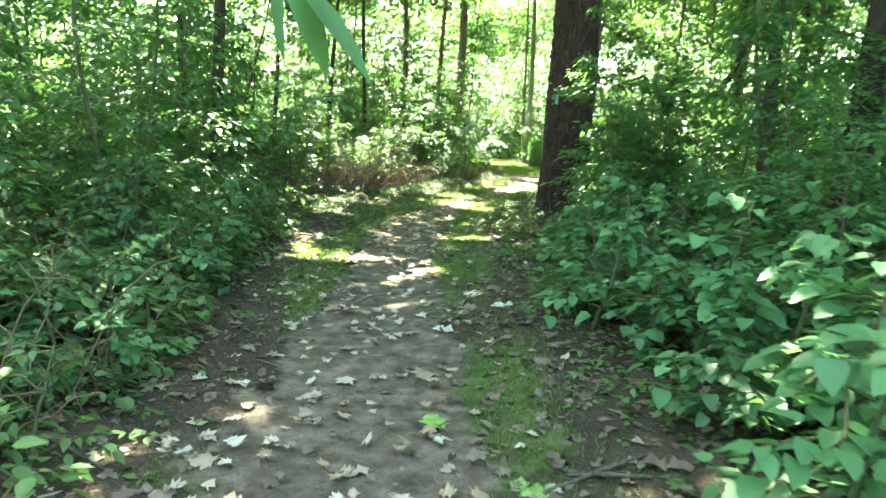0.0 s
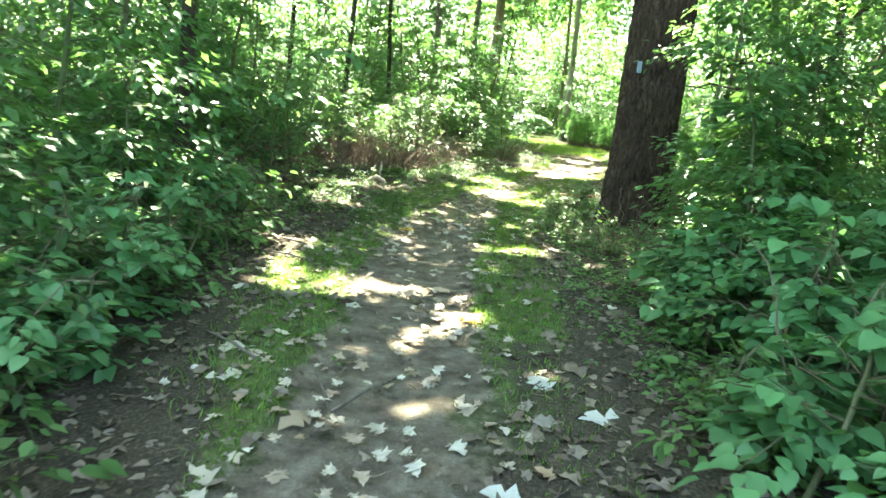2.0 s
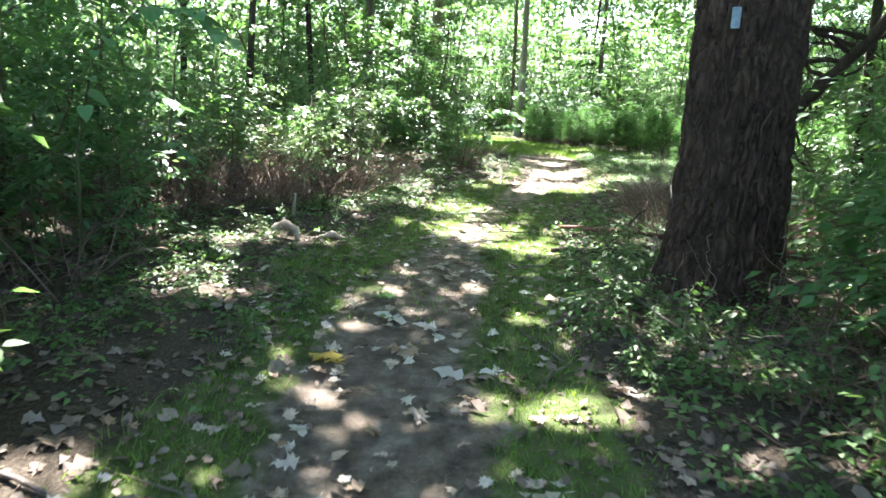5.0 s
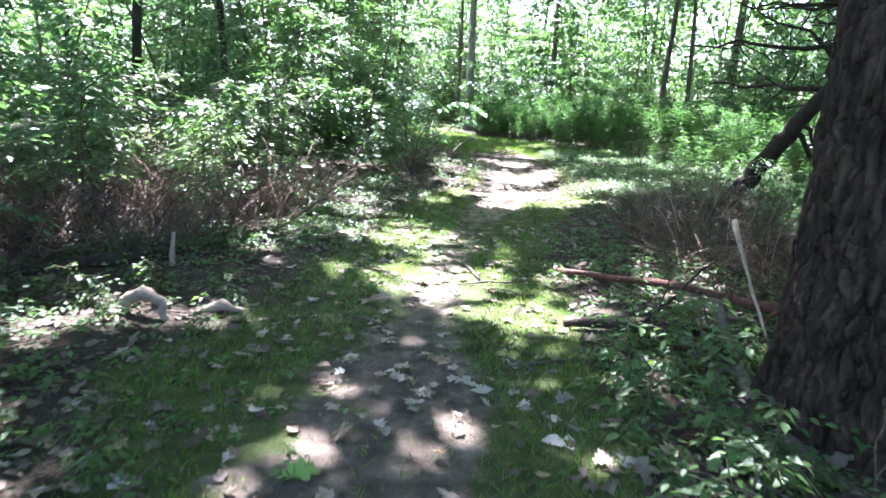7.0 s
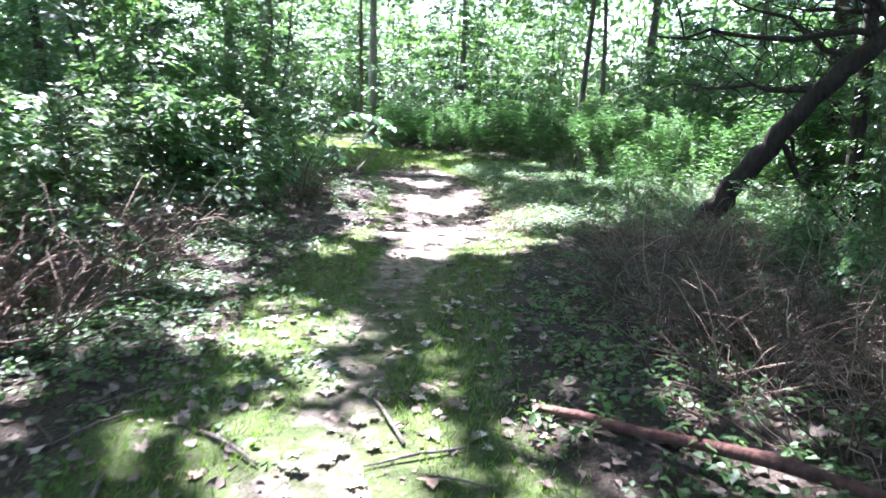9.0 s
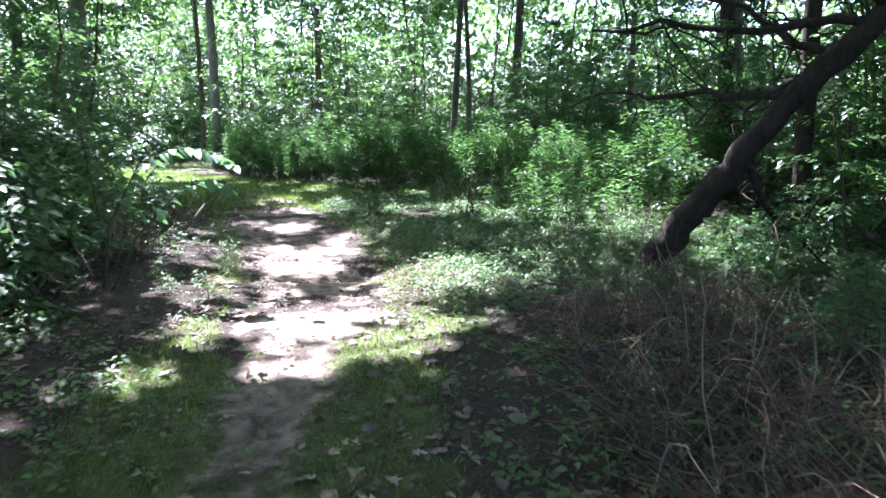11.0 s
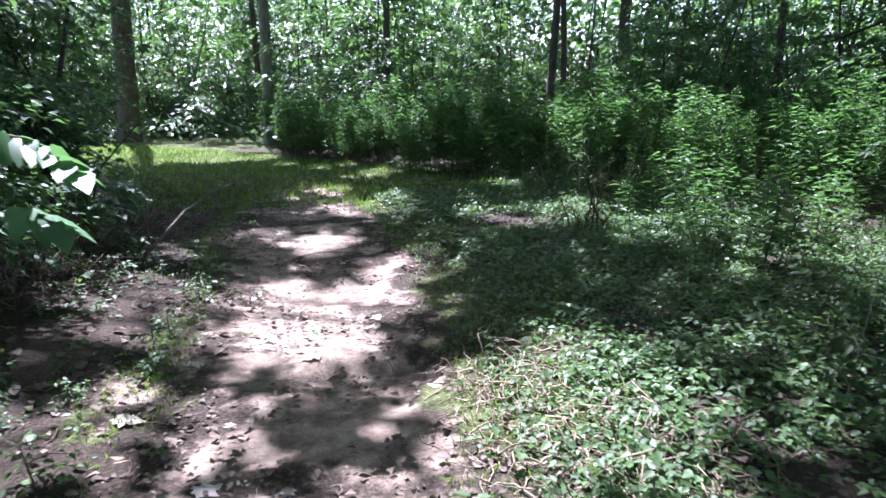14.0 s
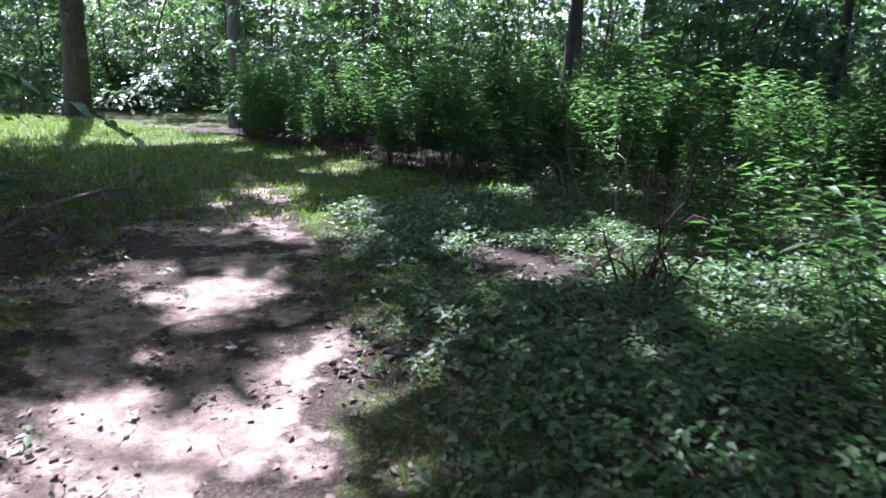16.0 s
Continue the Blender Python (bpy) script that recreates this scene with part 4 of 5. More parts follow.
def ground_cover():
    rng = np.random.default_rng(22)
    b = Build()
    boxes = [  # box, number, leaf length, height
        ((-6, 2, 0.5, 30), 60000, 0.055, 0.13), ((-2.6, 0.6, 10.5, 18.5), 20000, 0.045, 0.07), ((0.8, 6.5, 1.0, 13.5), 26000, 0.055, 0.12), ((1.0, 10.5, 12.5, 30), 100000, 0.05, 0.14), ((3.0, 7.5, 18.3, 27), 90000, 0.038, 0.09), ((4.2, 7.5, 22, 27), 50000, 0.042, 0.1), ((-2.4, 0.8, 15.0, 20.0), 26000, 0.05, 0.1),
        ((8, 24, 0, 50), 14000, 0.14, 0.35), ((-16, -5, 0, 50), 12000, 0.14, 0.35)]
    for box, n, size, tall in boxes:
        def ok(x, y):
            u = x - lerp_table(CENTRE, y)
            h = lerp_table(HALF, y)
            left = (u < 0) & (x < lerp_table(LEFT, y) + rng.exponential(1, len(x)) * lerp_table([(0, 0.15), (9, 0.25), (11, 0.55), (14, 0.75), (18, 0.6), (26, 0.5)], y))
            soft = np.where(y > 17, 0.7, 0.35)
            right = (u > 0) & (x > lerp_table(CENTRE, y) + h + np.where(y > 18.6, 0.05, 0.55) + soft * rng.uniform(0, 1.3, len(x)))
            return (left | right) & ~((y > 26.5) & (x > lerp_table(LEFT, y)) & (x < lerp_table(RIGHT, y)))
        c = zone_points(rng, n // 4, box, ok)
        bl = blotchy(c[:, 0], c[:, 1], 0.9, 31) + 0.5 * blotchy(c[:, 0], c[:, 1], 2.6, 33)
        c = c[bl > rng.normal(-0.2 if size > 0.04 else -0.45, 0.2, len(c))]
        k = 4
        p = np.repeat(c, k, 0)
        m = len(p)
        az = np.tile(np.arange(k) * 1.7, len(c)) + np.repeat(rng.uniform(0, 6.28, len(c)), k) + rng.normal(0, 0.3, m)
        z = height_at(c).repeat(k) + np.repeat(rng.uniform(0.02, 1, len(c)) ** 1.5 * tall, k) * rng.uniform(0.7, 1.2, m)
        r = 0.25 * size
        pos = np.column_stack([p[:, 0] + r * np.cos(az), p[:, 1] + r * np.sin(az), z])
        ax = np.column_stack([np.cos(az), np.sin(az), rng.normal(-0.05, 0.25, m)])
        nn = unit(rng.normal(0, 0.28, (m, 3)) + [0, 0, 1])
        s = size * rng.uniform(0.6, 1.3, m)
        leaves(b, pos, ax, nn, s, s * 0.8, OVATE if size < 0.05 else SIMPLE, 0.12, 0.2)
    tagged(part("ground_cover", b, LEAF_COVER), "low green leafy ground cover on the forest floor", "ground cover", kind="stuff")


ground_cover()


def litter():
    rng = np.random.default_rng(23)
    b = Build()
    for n, box, size in ((900, (-2.4, 1.6, 1.5, 13), 0.11), (16000, (-4.5, 6.5, 1.0, 26), 0.06), (3600, (-2.6, 2.6, 1.5, 20), 0.085), (15000, (-1.6, 4.2, 1.5, 27), 0.026), (2200, (0.6, 4.8, 17.5, 27), 0.032), (7000, (0.6, 4.8, 18.5, 28), 0.04)):
        def ok(x, y):
            u = np.abs(x - lerp_table(CENTRE, y))
            h = lerp_table(HALF, y)
            return rng.random(len(x)) < (np.clip((u - h * 0.4) / 0.9, 0.07, 1.0) if size > 0.05 else 0.9 * (u < h + 0.5))
        p = zone_points(rng, n, box, ok)
        if size < 0.05:
            p = p[blotchy(p[:, 0], p[:, 1], 1.4, 17) > rng.normal(0.0, 0.15, len(p))]
        m = len(p)
        az = rng.uniform(0, 6.28, m)
        pos = np.column_stack([p, height_at(p) + rng.uniform(-0.002, 0.018, m)])
        ax = np.column_stack([np.cos(az), np.sin(az), rng.normal(0.05, 0.2, m)])
        nn = unit(rng.normal(0, 0.3, (m, 3)) + [0, 0, 1])
        s = size * rng.uniform(0.5, 1.4, m)
        leaves(b, pos, ax, nn, s, s * rng.uniform(0.5, 0.95, m), OAK if size > 0.07 else OVATE, rng.uniform(0.0, 0.3), 0.12, 0.05, rng)
    tagged(part("leaf_litter", b, LITTER), "brown dead leaves littering the trail edges", "leaf litter", kind="stuff")
    b = Build()
    n = 620
    y = rng.uniform(2, 17, n)
    p = np.column_stack([lerp_table(CENTRE, y) + rng.normal(-0.05, 0.65, n), y])
    az = rng.uniform(0, 6.28, n)
    s = rng.uniform(0.05, 0.1, n)
    leaves(b, np.column_stack([p, height_at(p) + 0.012]), np.column_stack([np.cos(az), np.sin(az), rng.normal(0.05, 0.15, n)]), unit(rng.normal(0, 0.22, (n, 3)) + [0, 0, 1]), s, s * rng.uniform(0.7, 1.0, n), LOBED, 0.12, 0.12, 0.05, rng)
    tagged(part("scattered_leaves", b, DEAD_LEAF), "dry tan leaves scattered over the trodden dirt", "leaf litter", kind="stuff")
    b = Build()
    for k in range(560):
        y = rng.uniform(1.5, 24)
        x = float(lerp_table(CENTRE, y)) + rng.normal(0, 1.4)
        z = gz(x, y)
        a, d = rng.uniform(0, 6.28), rng.uniform(0.04, 0.16)
        p1 = (x + d * math.cos(a), y + d * math.sin(a))
        tube(b, crooked((x, y, z + 0.006), (p1[0], p1[1], gz(*p1) + rng.uniform(0.005, 0.03)), 4, 0.012, rng), [0.003, 0.0028, 0.0025, 0.0015], 3, False)
    tagged(part("twig_litter", b, TWIG), "small brown twigs scattered over the ground", "twigs", kind="stuff")


litter()


# ---- fallen leaves on the trail ----
def fallen_leaf_meshes(mat, rng, outline, number):
    out = []
    for k in range(number):
        b = Build()
        leaves(b, [(0, -0.5, 0.02)], [(0, 1, 0.05)], [(0, 0, 1)], 1.0, rng.uniform(0.75, 1.0), outline, rng.uniform(-0.08, 0.2), rng.uniform(-0.15, 0.15))
        tube(b, [(0, -0.5, 0.02), (0.02, -0.65, 0.03), (0.05, -0.8, 0.02)], [0.012, 0.01, 0.008], 3, False)
        v = b.v[0]
        v += rng.normal(0, 0.035, v.shape) * [1, 1, 1.8]
        v[:, 2] = 0.01 + 0.55 * (v[:, 2] - v[:, 2].min())
        out.append(b.mesh("fallen_leaf", mat))
    return out


def lay_leaf(me, x, y, size, turn, label, rng, tilt=0.12):
    o = new("fallen_leaf", me)
    o.matrix_world = Matrix.LocRotScale((x, y, gz(x, y) - 0.012), Euler((rng.normal(0, tilt), rng.normal(0, tilt), turn)), (size, size, size))
    return tagged(o, label, "leaf", "fallen leaves on the trail")


rng = np.random.default_rng(31)
DRY_LEAVES = fallen_leaf_meshes(DEAD_LEAF, rng, LOBED, 4) + fallen_leaf_meshes(DEAD_LEAF, rng, OAK, 4)
PALE_LEAVES = fallen_leaf_meshes(LEAF_WHITE, rng, OAK, 3)
GREEN_LEAVES = fallen_leaf_meshes(LEAF_GREEN, rng, LOBED, 2)
GOLD_LEAVES = fallen_leaf_meshes(LEAF_YELLOW, rng, LOBED, 2)
SPECIAL = [  # kind, x, y, size, turn
    (GREEN_LEAVES, 0.0, 3.42, 0.16, 0.4), (GREEN_LEAVES, 0.42, 2.75, 0.22, 1.2), (PALE_LEAVES, 0.03, 5.1, 0.18, 1.3), (DRY_LEAVES, -0.09, 4.12, 0.2, 0.5), (DRY_LEAVES, -0.37, 7.95, 0.2, 2.0),
    (DRY_LEAVES, -0.03, 8.7, 0.22, 0.6), (PALE_LEAVES, -0.55, 11.1, 0.25, 1.7), (PALE_LEAVES, -0.32, 11.0, 0.18, 1.2), (PALE_LEAVES, 0.5, 11.8, 0.17, 1.4), (DRY_LEAVES, -0.45, 10.55, 0.19, 1.3),
    (PALE_LEAVES, -0.2, 10.2, 0.19, 1.2), (PALE_LEAVES, 0.05, 10.25, 0.18, 1.9), (GREEN_LEAVES, -0.6, 11.6, 0.17, 2.2), (GOLD_LEAVES, -0.12, 7.3, 0.2, 0.4), (GOLD_LEAVES, 0.02, 8.7, 0.12, 2.4),
    (GOLD_LEAVES, -0.9, 10.4, 0.2, 1.0), (DRY_LEAVES, 0.35, 15.45, 0.16, 0.9), (GOLD_LEAVES, -0.05, 4.05, 0.09, 0.2), (DRY_LEAVES, 0.6, 8.9, 0.2, 0.8), (PALE_LEAVES, 0.75, 10.9, 0.15, 0.3), (DRY_LEAVES, -1.47, 6.27, 0.2, 1.9), (DRY_LEAVES, -1.28, 6.2, 0.21, 0.7), (PALE_LEAVES, 0.55, 5.83, 0.24, 1.6),
    (DRY_LEAVES, -0.89, 5.52, 0.22, 2.6), (PALE_LEAVES, 0.28, 6.26, 0.2, 0.5), (DRY_LEAVES, -1.35, 5.9, 0.22, 2.2), (DRY_LEAVES, 0.1, 9.0, 0.2, 1.1), (DRY_LEAVES, -1.2, 3.3, 0.15, 0.3), (DRY_LEAVES, -1.05, 2.9, 0.16, 1.4)]
for kind, x, y, s, a in SPECIAL:
    lab = {id(GREEN_LEAVES): "fresh green fallen leaf lying on the dirt", id(PALE_LEAVES): "pale silvery underside of a fallen leaf", id(GOLD_LEAVES): "yellow fallen leaf on the trail"}.get(id(kind), "curled brown dead leaf on the trail")
    lay_leaf(kind[int(s * 100) % len(kind)], x, y, s, a, lab, rng, 0.05)
for k in range(300):
    y = 1.6 + 22.5 * rng.random() ** 1.2
    x = float(lerp_table(CENTRE, y)) + (rng.normal(-0.1, 0.75) if k % 2 or y > 12 else rng.normal(-0.9, 0.3))
    lay_leaf(DRY_LEAVES[rng.integers(8)], x, y, 0.05 + 0.11 * rng.random() ** 2, rng.uniform(0, 6.28), "curled brown dead leaf on the ground", rng)


# ---- brush, logs and branches ----
def brush(name, label, area, number, tall, rng, mat, reach=0.8, thick=0.004, ok=None):
    """A tangle of dry arching canes."""
    b = Build()
    x0, x1, y0, y1 = area
    made = 0
    while made < number:
        x, y = rng.uniform(x0, x1), rng.uniform(y0, y1)
        if ok and not ok(x, y):
            continue
        made += 1
        a, d = rng.uniform(0, 6.28), reach * rng.uniform(0.3, 1.2)
        h = tall * rng.uniform(0.25, 1.1)
        s = np.linspace(0, 1, 6)[:, None]
        drop = rng.uniform(0.6, 1.6)
        pts = np.array([x, y, gz(x, y) - 0.02]) + np.array([math.cos(a), math.sin(a), 0]) * d * s + np.array([0, 0, 1.0]) * h * (1.9 * s - drop * s * s) + np.cumsum(rng.normal(0, 0.03, (6, 3)), 0)
        pts[:, 2] = np.maximum(pts[:, 2], gz(x, y) + 0.01)
        r = thick * rng.uniform(0.6, 1.7)
        tube(b, pts, np.linspace(r, r * 0.4, 6), 3, False)
    return tagged(part(name, b, mat), label, "brush", kind="stuff")


def brush_left(x, y):
    return -1.1 - 0.9 * (17.6 - y) / 3.2 - 2.6 < x < lf(y) + 0.2 + 0.2 * wob(x, y, 1, 1)


rng = np.random.default_rng(41)
brush("dry_brush", "tangled dry brown canes and dead stalks", (-4.6, -0.5, 14.6, 18.2), 2700, 0.75, rng, TWIG, 0.8, 0.0042, brush_left)
brush("dry_brush", "tangled dry grey-brown brush pile beside the trail", (1.9, 5.0, 13.6, 18.2), 1700, 0.5, rng, TWIG, 0.7, 0.0036, lambda x, y: rt(y) + 0.1 + 0.3 * wob(x, y, 0.8, 4) < x < rt(y) + 2.0 and wob(x, y, 1.6, 14) + 0.5 * wob(x, y, 4.0, 15) > -0.08)
brush("dry_brush", "dead vines and straw round the foot of the big tree", (1.2, 3.2, 9.0, 12.2), 240, 0.5, rng, TWIG, 0.6, 0.003, lambda x, y: 0.25 < (x - 2.0) ** 2 + (y - 11.85) ** 2 and y < 11.1 + 0.6 * (x > 1.9))
brush("straw", "dry tan grass stalks at the foot of the bushes", (-1.6, 2.0, 17, 26), 500, 0.5, rng, STRAW, 0.35, 0.0035, lambda x, y: lf(y) - 0.7 < x < lf(y) + 0.12)
brush("straw", "dry tan stalks standing in the brush", (2.2, 6.0, 13.8, 20), 110, 0.8, rng, STRAW, 0.5, 0.004, lambda x, y: x > rt(y) + 0.1)
brush("undergrowth_twigs", "bare brown twigs under the bushes", (-4.5, -1.5, 2, 14.5), 900, 0.7, rng, TWIG, 0.6, 0.005, lambda x, y: lf(y) - 1.8 < x < lf(y) - 0.15)
brush("undergrowth_twigs", "bare brown twigs under the bushes", (1.3, 5, 4, 11.5), 700, 0.8, rng, TWIG, 0.6, 0.005, lambda x, y: x > rt(y) + 0.3)
brush("straw", "pale dry straw and stalks lying flat beside the trail", (2.95, 3.8, 18.8, 20.7), 420, 0.06, rng, STRAW, 0.2, 0.0035, lambda x, y: x > float(lerp_table(CENTRE, y)) + 0.75)
brush("undergrowth_twigs", "reddish brown dead twigs at the trail edge", (0.3, 1.9, 20.5, 25), 260, 0.45, rng, TWIG, 0.4, 0.0035, lambda x, y: lf(y) - 0.5 < x < lf(y) + 0.45)
brush("dry_stalks", "reddish dry dead stalks standing among weeds", (5.35, 5.7, 23.0, 23.3), 16, 0.75, rng, BARK_RED, 0.3, 0.007)
brush("dry_stalks", "pale dry dead stalks standing among weeds", (6.3, 7.6, 24.6, 26.4), 40, 0.8, rng, STRAW, 0.3, 0.006)


def log(name, label, pts, radii, mat, rng, sides=10, twigs=0):
    """A fallen branch with knots and snapped ends."""
    t = thing(name, label, "branch", "", tuple(pts[0]))
    o = np.array(pts[0], float)
    p = np.array(pts, float) - o
    n = 4 * (len(p) - 1) + 1
    s = np.linspace(0, len(p) - 1, n)
    q = np.stack([np.interp(s, np.arange(len(p)), p[:, i]) for i in range(3)], 1)
    r = np.interp(s, np.arange(len(p)), radii) * (1 + rng.normal(0, 0.1, n))
    q[1:-1] += rng.normal(0, 0.22, (n - 2, 3)) * np.minimum(r[1:-1], 0.05)[:, None]
    b = Build()
    tube(b, q, r, sides)
    part("stem", b, mat, t)
    for k in range(twigs):
        i = rng.integers(n // 4, n)
        b = Build()
        d = rng.normal(0, 1, 3) * [1, 1, 0.5] + [0, 0, 0.35]
        e = q[i] + d / np.linalg.norm(d) * rng.uniform(0.25, 0.8)
        e[2] = max(e[2], -o[2] + 0.05)
        tube(b, crooked(q[i], e, 6, 0.03, rng), np.linspace(min(r[i] * 0.45, 0.02), 0.003, 6), 5)
        part("twig", b, mat, t)
    return t


log("fallen_branch", "reddish brown fallen branch lying across the brush", [(1.3, 14.6, 0.05), (1.9, 13.7, 0.19), (2.3, 13.0, 0.22), (2.9, 12.2, 0.3)], [0.02, 0.03, 0.036, 0.034], BARK_RED, rng, twigs=5)
log("fallen_branch", "tan weathered branch lying beside the big tree", [(1.95, 13.2, 0.22), (1.78, 12.7, 0.1), (1.6, 12.2, 0.06), (1.48, 11.6, 0.05), (1.5, 11.1, 0.04)], [0.03, 0.035, 0.04, 0.042, 0.03], BARK, rng, twigs=3)
log("broken_branch", "pale barkless broken branch leaning upright", [(2.0, 12.7, 0.15), (2.08, 13.1, 0.42), (2.18, 13.52, 0.7)], [0.008, 0.011, 0.02], PALE_WOOD, rng, 8)
log("fallen_log", "dark rotting log under the dry brush", [(-2.75, 14.1, 0.05), (-2.2, 14.5, 0.09), (-1.6, 14.9, 0.07)], [0.06, 0.065, 0.05], BARK_DARK, rng, twigs=4)
log("stump_stick", "pale snapped upright stick", [(-1.76, 14.5, 0.0), (-1.75, 14.47, 0.15), (-1.73, 14.45, 0.33)], [0.022, 0.022, 0.012], PALE_WOOD, rng, 7)
log("fallen_branch", "grey branch sunk in leaf litter", [(1.35, 8.0, 0.03), (1.7, 7.4, 0.06), (2.2, 7.1, 0.1)], [0.015, 0.02, 0.015], BARK, rng, twigs=3)
for k in range(34):
    y = rng.uniform(2.5, 17)
    x = float(lerp_table(CENTRE, y)) + rng.choice([-1, 1]) * rng.uniform(0.25, 1.5)
    a, d = rng.uniform(0, 6.28), rng.uniform(0.25, 0.7)
    x1, y1 = x + d * math.cos(a), y + d * math.sin(a)
    xm, ym = (x + x1) / 2, (y + y1) / 2
    r = rng.uniform(0.005, 0.011)
    tagged(log("stick", "thin brown stick lying on the ground", [(x, y, gz(x, y) + 0.01), (xm, ym, gz(xm, ym) + 0.025), (x1, y1, gz(x1, y1) + 0.01)], [r, r, r * 0.6], BARK, rng, 6), group="sticks on the ground", category="stick")


log("broken_wood", "bleached pale piece of broken wood standing crooked", [(-1.8, 13.42, 0.0), (-1.76, 13.4, 0.13), (-1.66, 13.37, 0.19), (-1.54, 13.33, 0.14), (-1.5, 13.3, 0.02)], [0.025, 0.038, 0.045, 0.035, 0.015], PALE_WOOD, rng, 9)
log("broken_wood", "bleached pale curl of bark on the ground", [(-1.36, 13.5, 0.02), (-1.22, 13.48, 0.07), (-1.08, 13.5, 0.03)], [0.02, 0.035, 0.015], PALE_WOOD, rng, 8)
log("fallen_branch", "bare curved dry branch lying at the trail edge", [(1.5, 23.6, 0.03), (1.9, 24.1, 0.36), (2.2, 24.6, 0.48), (2.42, 25.5, 0.42), (2.46, 26.4, 0.28), (2.62, 26.8, 0.34)], [0.014, 0.014, 0.012, 0.01, 0.008, 0.004], BARK, rng, 6, twigs=4)
log("fallen_branch", "dark rotting branch in the ground cover", [(0.95, 13.25, 0.05), (1.4, 13.1, 0.08), (1.85, 13.0, 0.1)], [0.025, 0.035, 0.035], BARK_DARK, rng, 8, twigs=2)

log("fallen_branch", "grey forked dead branch beside the big tree", [(1.32, 10.82, 0.04), (1.4, 10.43, 0.1), (1.35, 10.18, 0.03)], [0.012, 0.02, 0.024], BARK, rng, 8, twigs=3)
log("broken_wood", "tan chunk of split wood lying in ground cover", [(0.47, 10.92, 0.03), (0.59, 11.02, 0.05), (0.71, 11.12, 0.04)], [0.008, 0.017, 0.019], BARK, rng, 8)


def leaning_tree():
    rng = np.random.default_rng(51)
    base = np.array([5.6, 19.35, 0.0])
    t = thing("leaning_tree", "dead dark trunk leaning over the weeds with bare branches", "tree", "", tuple(base))
    pts = np.array([(5.55, 19.42, -0.1), (5.62, 19.2, 0.25), (5.7, 18.97, 0.6), (5.83, 18.65, 1.05), (5.97, 18.38, 1.5), (6.2, 18.0, 2.0), (6.45, 17.55, 2.55), (6.7, 17.0, 3.3), (7.0, 16.3, 4.4)]) - base
    n = 40
    s = np.linspace(0, len(pts) - 1, n)
    q = np.stack([np.interp(s, np.arange(len(pts)), pts[:, i]) for i in range(3)], 1) + rng.normal(0, 0.012, (n, 3))
    b = Build()
    tube(b, q, np.linspace(0.155, 0.07, n) * (1 + rng.normal(0, 0.06, n)), 14)
    part("trunk", b, BARK_DARK, t)
    ends = [((6.75, 17.75, 2.25), (5.0, 18.9, 2.35)), ((6.8, 17.6, 2.4), (5.6, 17.4, 3.0)), ((6.6, 18.2, 1.75), (7.9, 18.6, 2.3)), ((6.72, 17.9, 2.1), (6.1, 19.2, 2.9)), ((6.9, 17.3, 2.7), (8.2, 17.7, 2.6)),
            ((6.5, 18.5, 1.4), (7.3, 19.3, 1.2)), ((6.9, 17.3, 2.7), (5.2, 18.0, 2.9)), ((6.45, 18.7, 1.2), (7.5, 18.2, 0.4)), ((6.85, 17.5, 2.5), (6.9, 19.4, 3.0)), ((6.9, 17.3, 2.7), (7.7, 19.0, 2.9)), ((6.6, 18.2, 1.75), (5.7, 19.5, 1.9)), ((6.7, 17.95, 2.0), (7.6, 19.6, 1.5)), ((6.85, 17.5, 2.5), (5.9, 19.8, 3.3))]
    for p0, p1 in ends:
        foot = q[np.argmin(np.abs(q[:, 2] - p0[2]))]
        line = crooked(foot, np.array(p1) - [0.45, -0.05, 0] - base, 9, 0.05, rng)
        b = Build()
        tube(b, line, np.linspace(0.045, 0.012, 9), 7)
        limb = part("branch", b, BARK_DARK, t)
        for k in range(11):
            i = rng.integers(2, 9)
            b = Build()
            d = rng.normal(0, 1, 3)
            tube(b, crooked(line[i], line[i] + d / np.linalg.norm(d) * rng.uniform(0.3, 0.9), 6, 0.04, rng), np.linspace(0.012, 0.003, 6), 4)
            part("twig", b, BARK_DARK, limb)
    return t


leaning_tree()


# ---- tall weeds ----
def weed_kind(rng, stems, tall, leaf, label, group):
    st, fo = Build(), Build()
    P, A, N = [], [], []
    for k in range(stems):
        a, d = rng.uniform(0, 6.28), rng.uniform(0, 0.22)
        p0 = np.array([math.cos(a) * d, math.sin(a) * d, 0])
        h = tall * rng.uniform(0.75, 1.1)
        p1 = p0 + [rng.normal(0, 0.12), rng.normal(0, 0.12), h]
        line = crooked(p0, p1, 6, 0.012, rng)
        tube(st, line[::2], np.linspace(0.006, 0.002, 3), 3, False)
        n = int(28 * h)
        for m in range(n):
            g = 0.25 + 0.75 * m / n
            q = g * 5
            i = min(4, int(q))
            az = m * 2.4 + rng.normal(0, 0.3)
            P.append(line[i] + (line[i + 1] - line[i]) * (q - i))
            A.append([math.cos(az), math.sin(az), rng.normal(0.35, 0.25)])
            N.append([-0.3 * math.cos(az) + rng.normal(0, 0.2), -0.3 * math.sin(az) + rng.normal(0, 0.2), 1])
    s = leaf * rng.uniform(0.6, 1.2, len(P))
    leaves(fo, P, A, unit(np.array(N)), s, s * 0.27, LANCE, 0.15, 0.45)
    t = thing("tall_weed", label, "weed", group, (0, 0, -100))
    tagged(part("stalk", st, STEM, t), kind="stuff")
    tagged(part("foliage", fo, LEAF_WEED, t), kind="stuff")
    return t


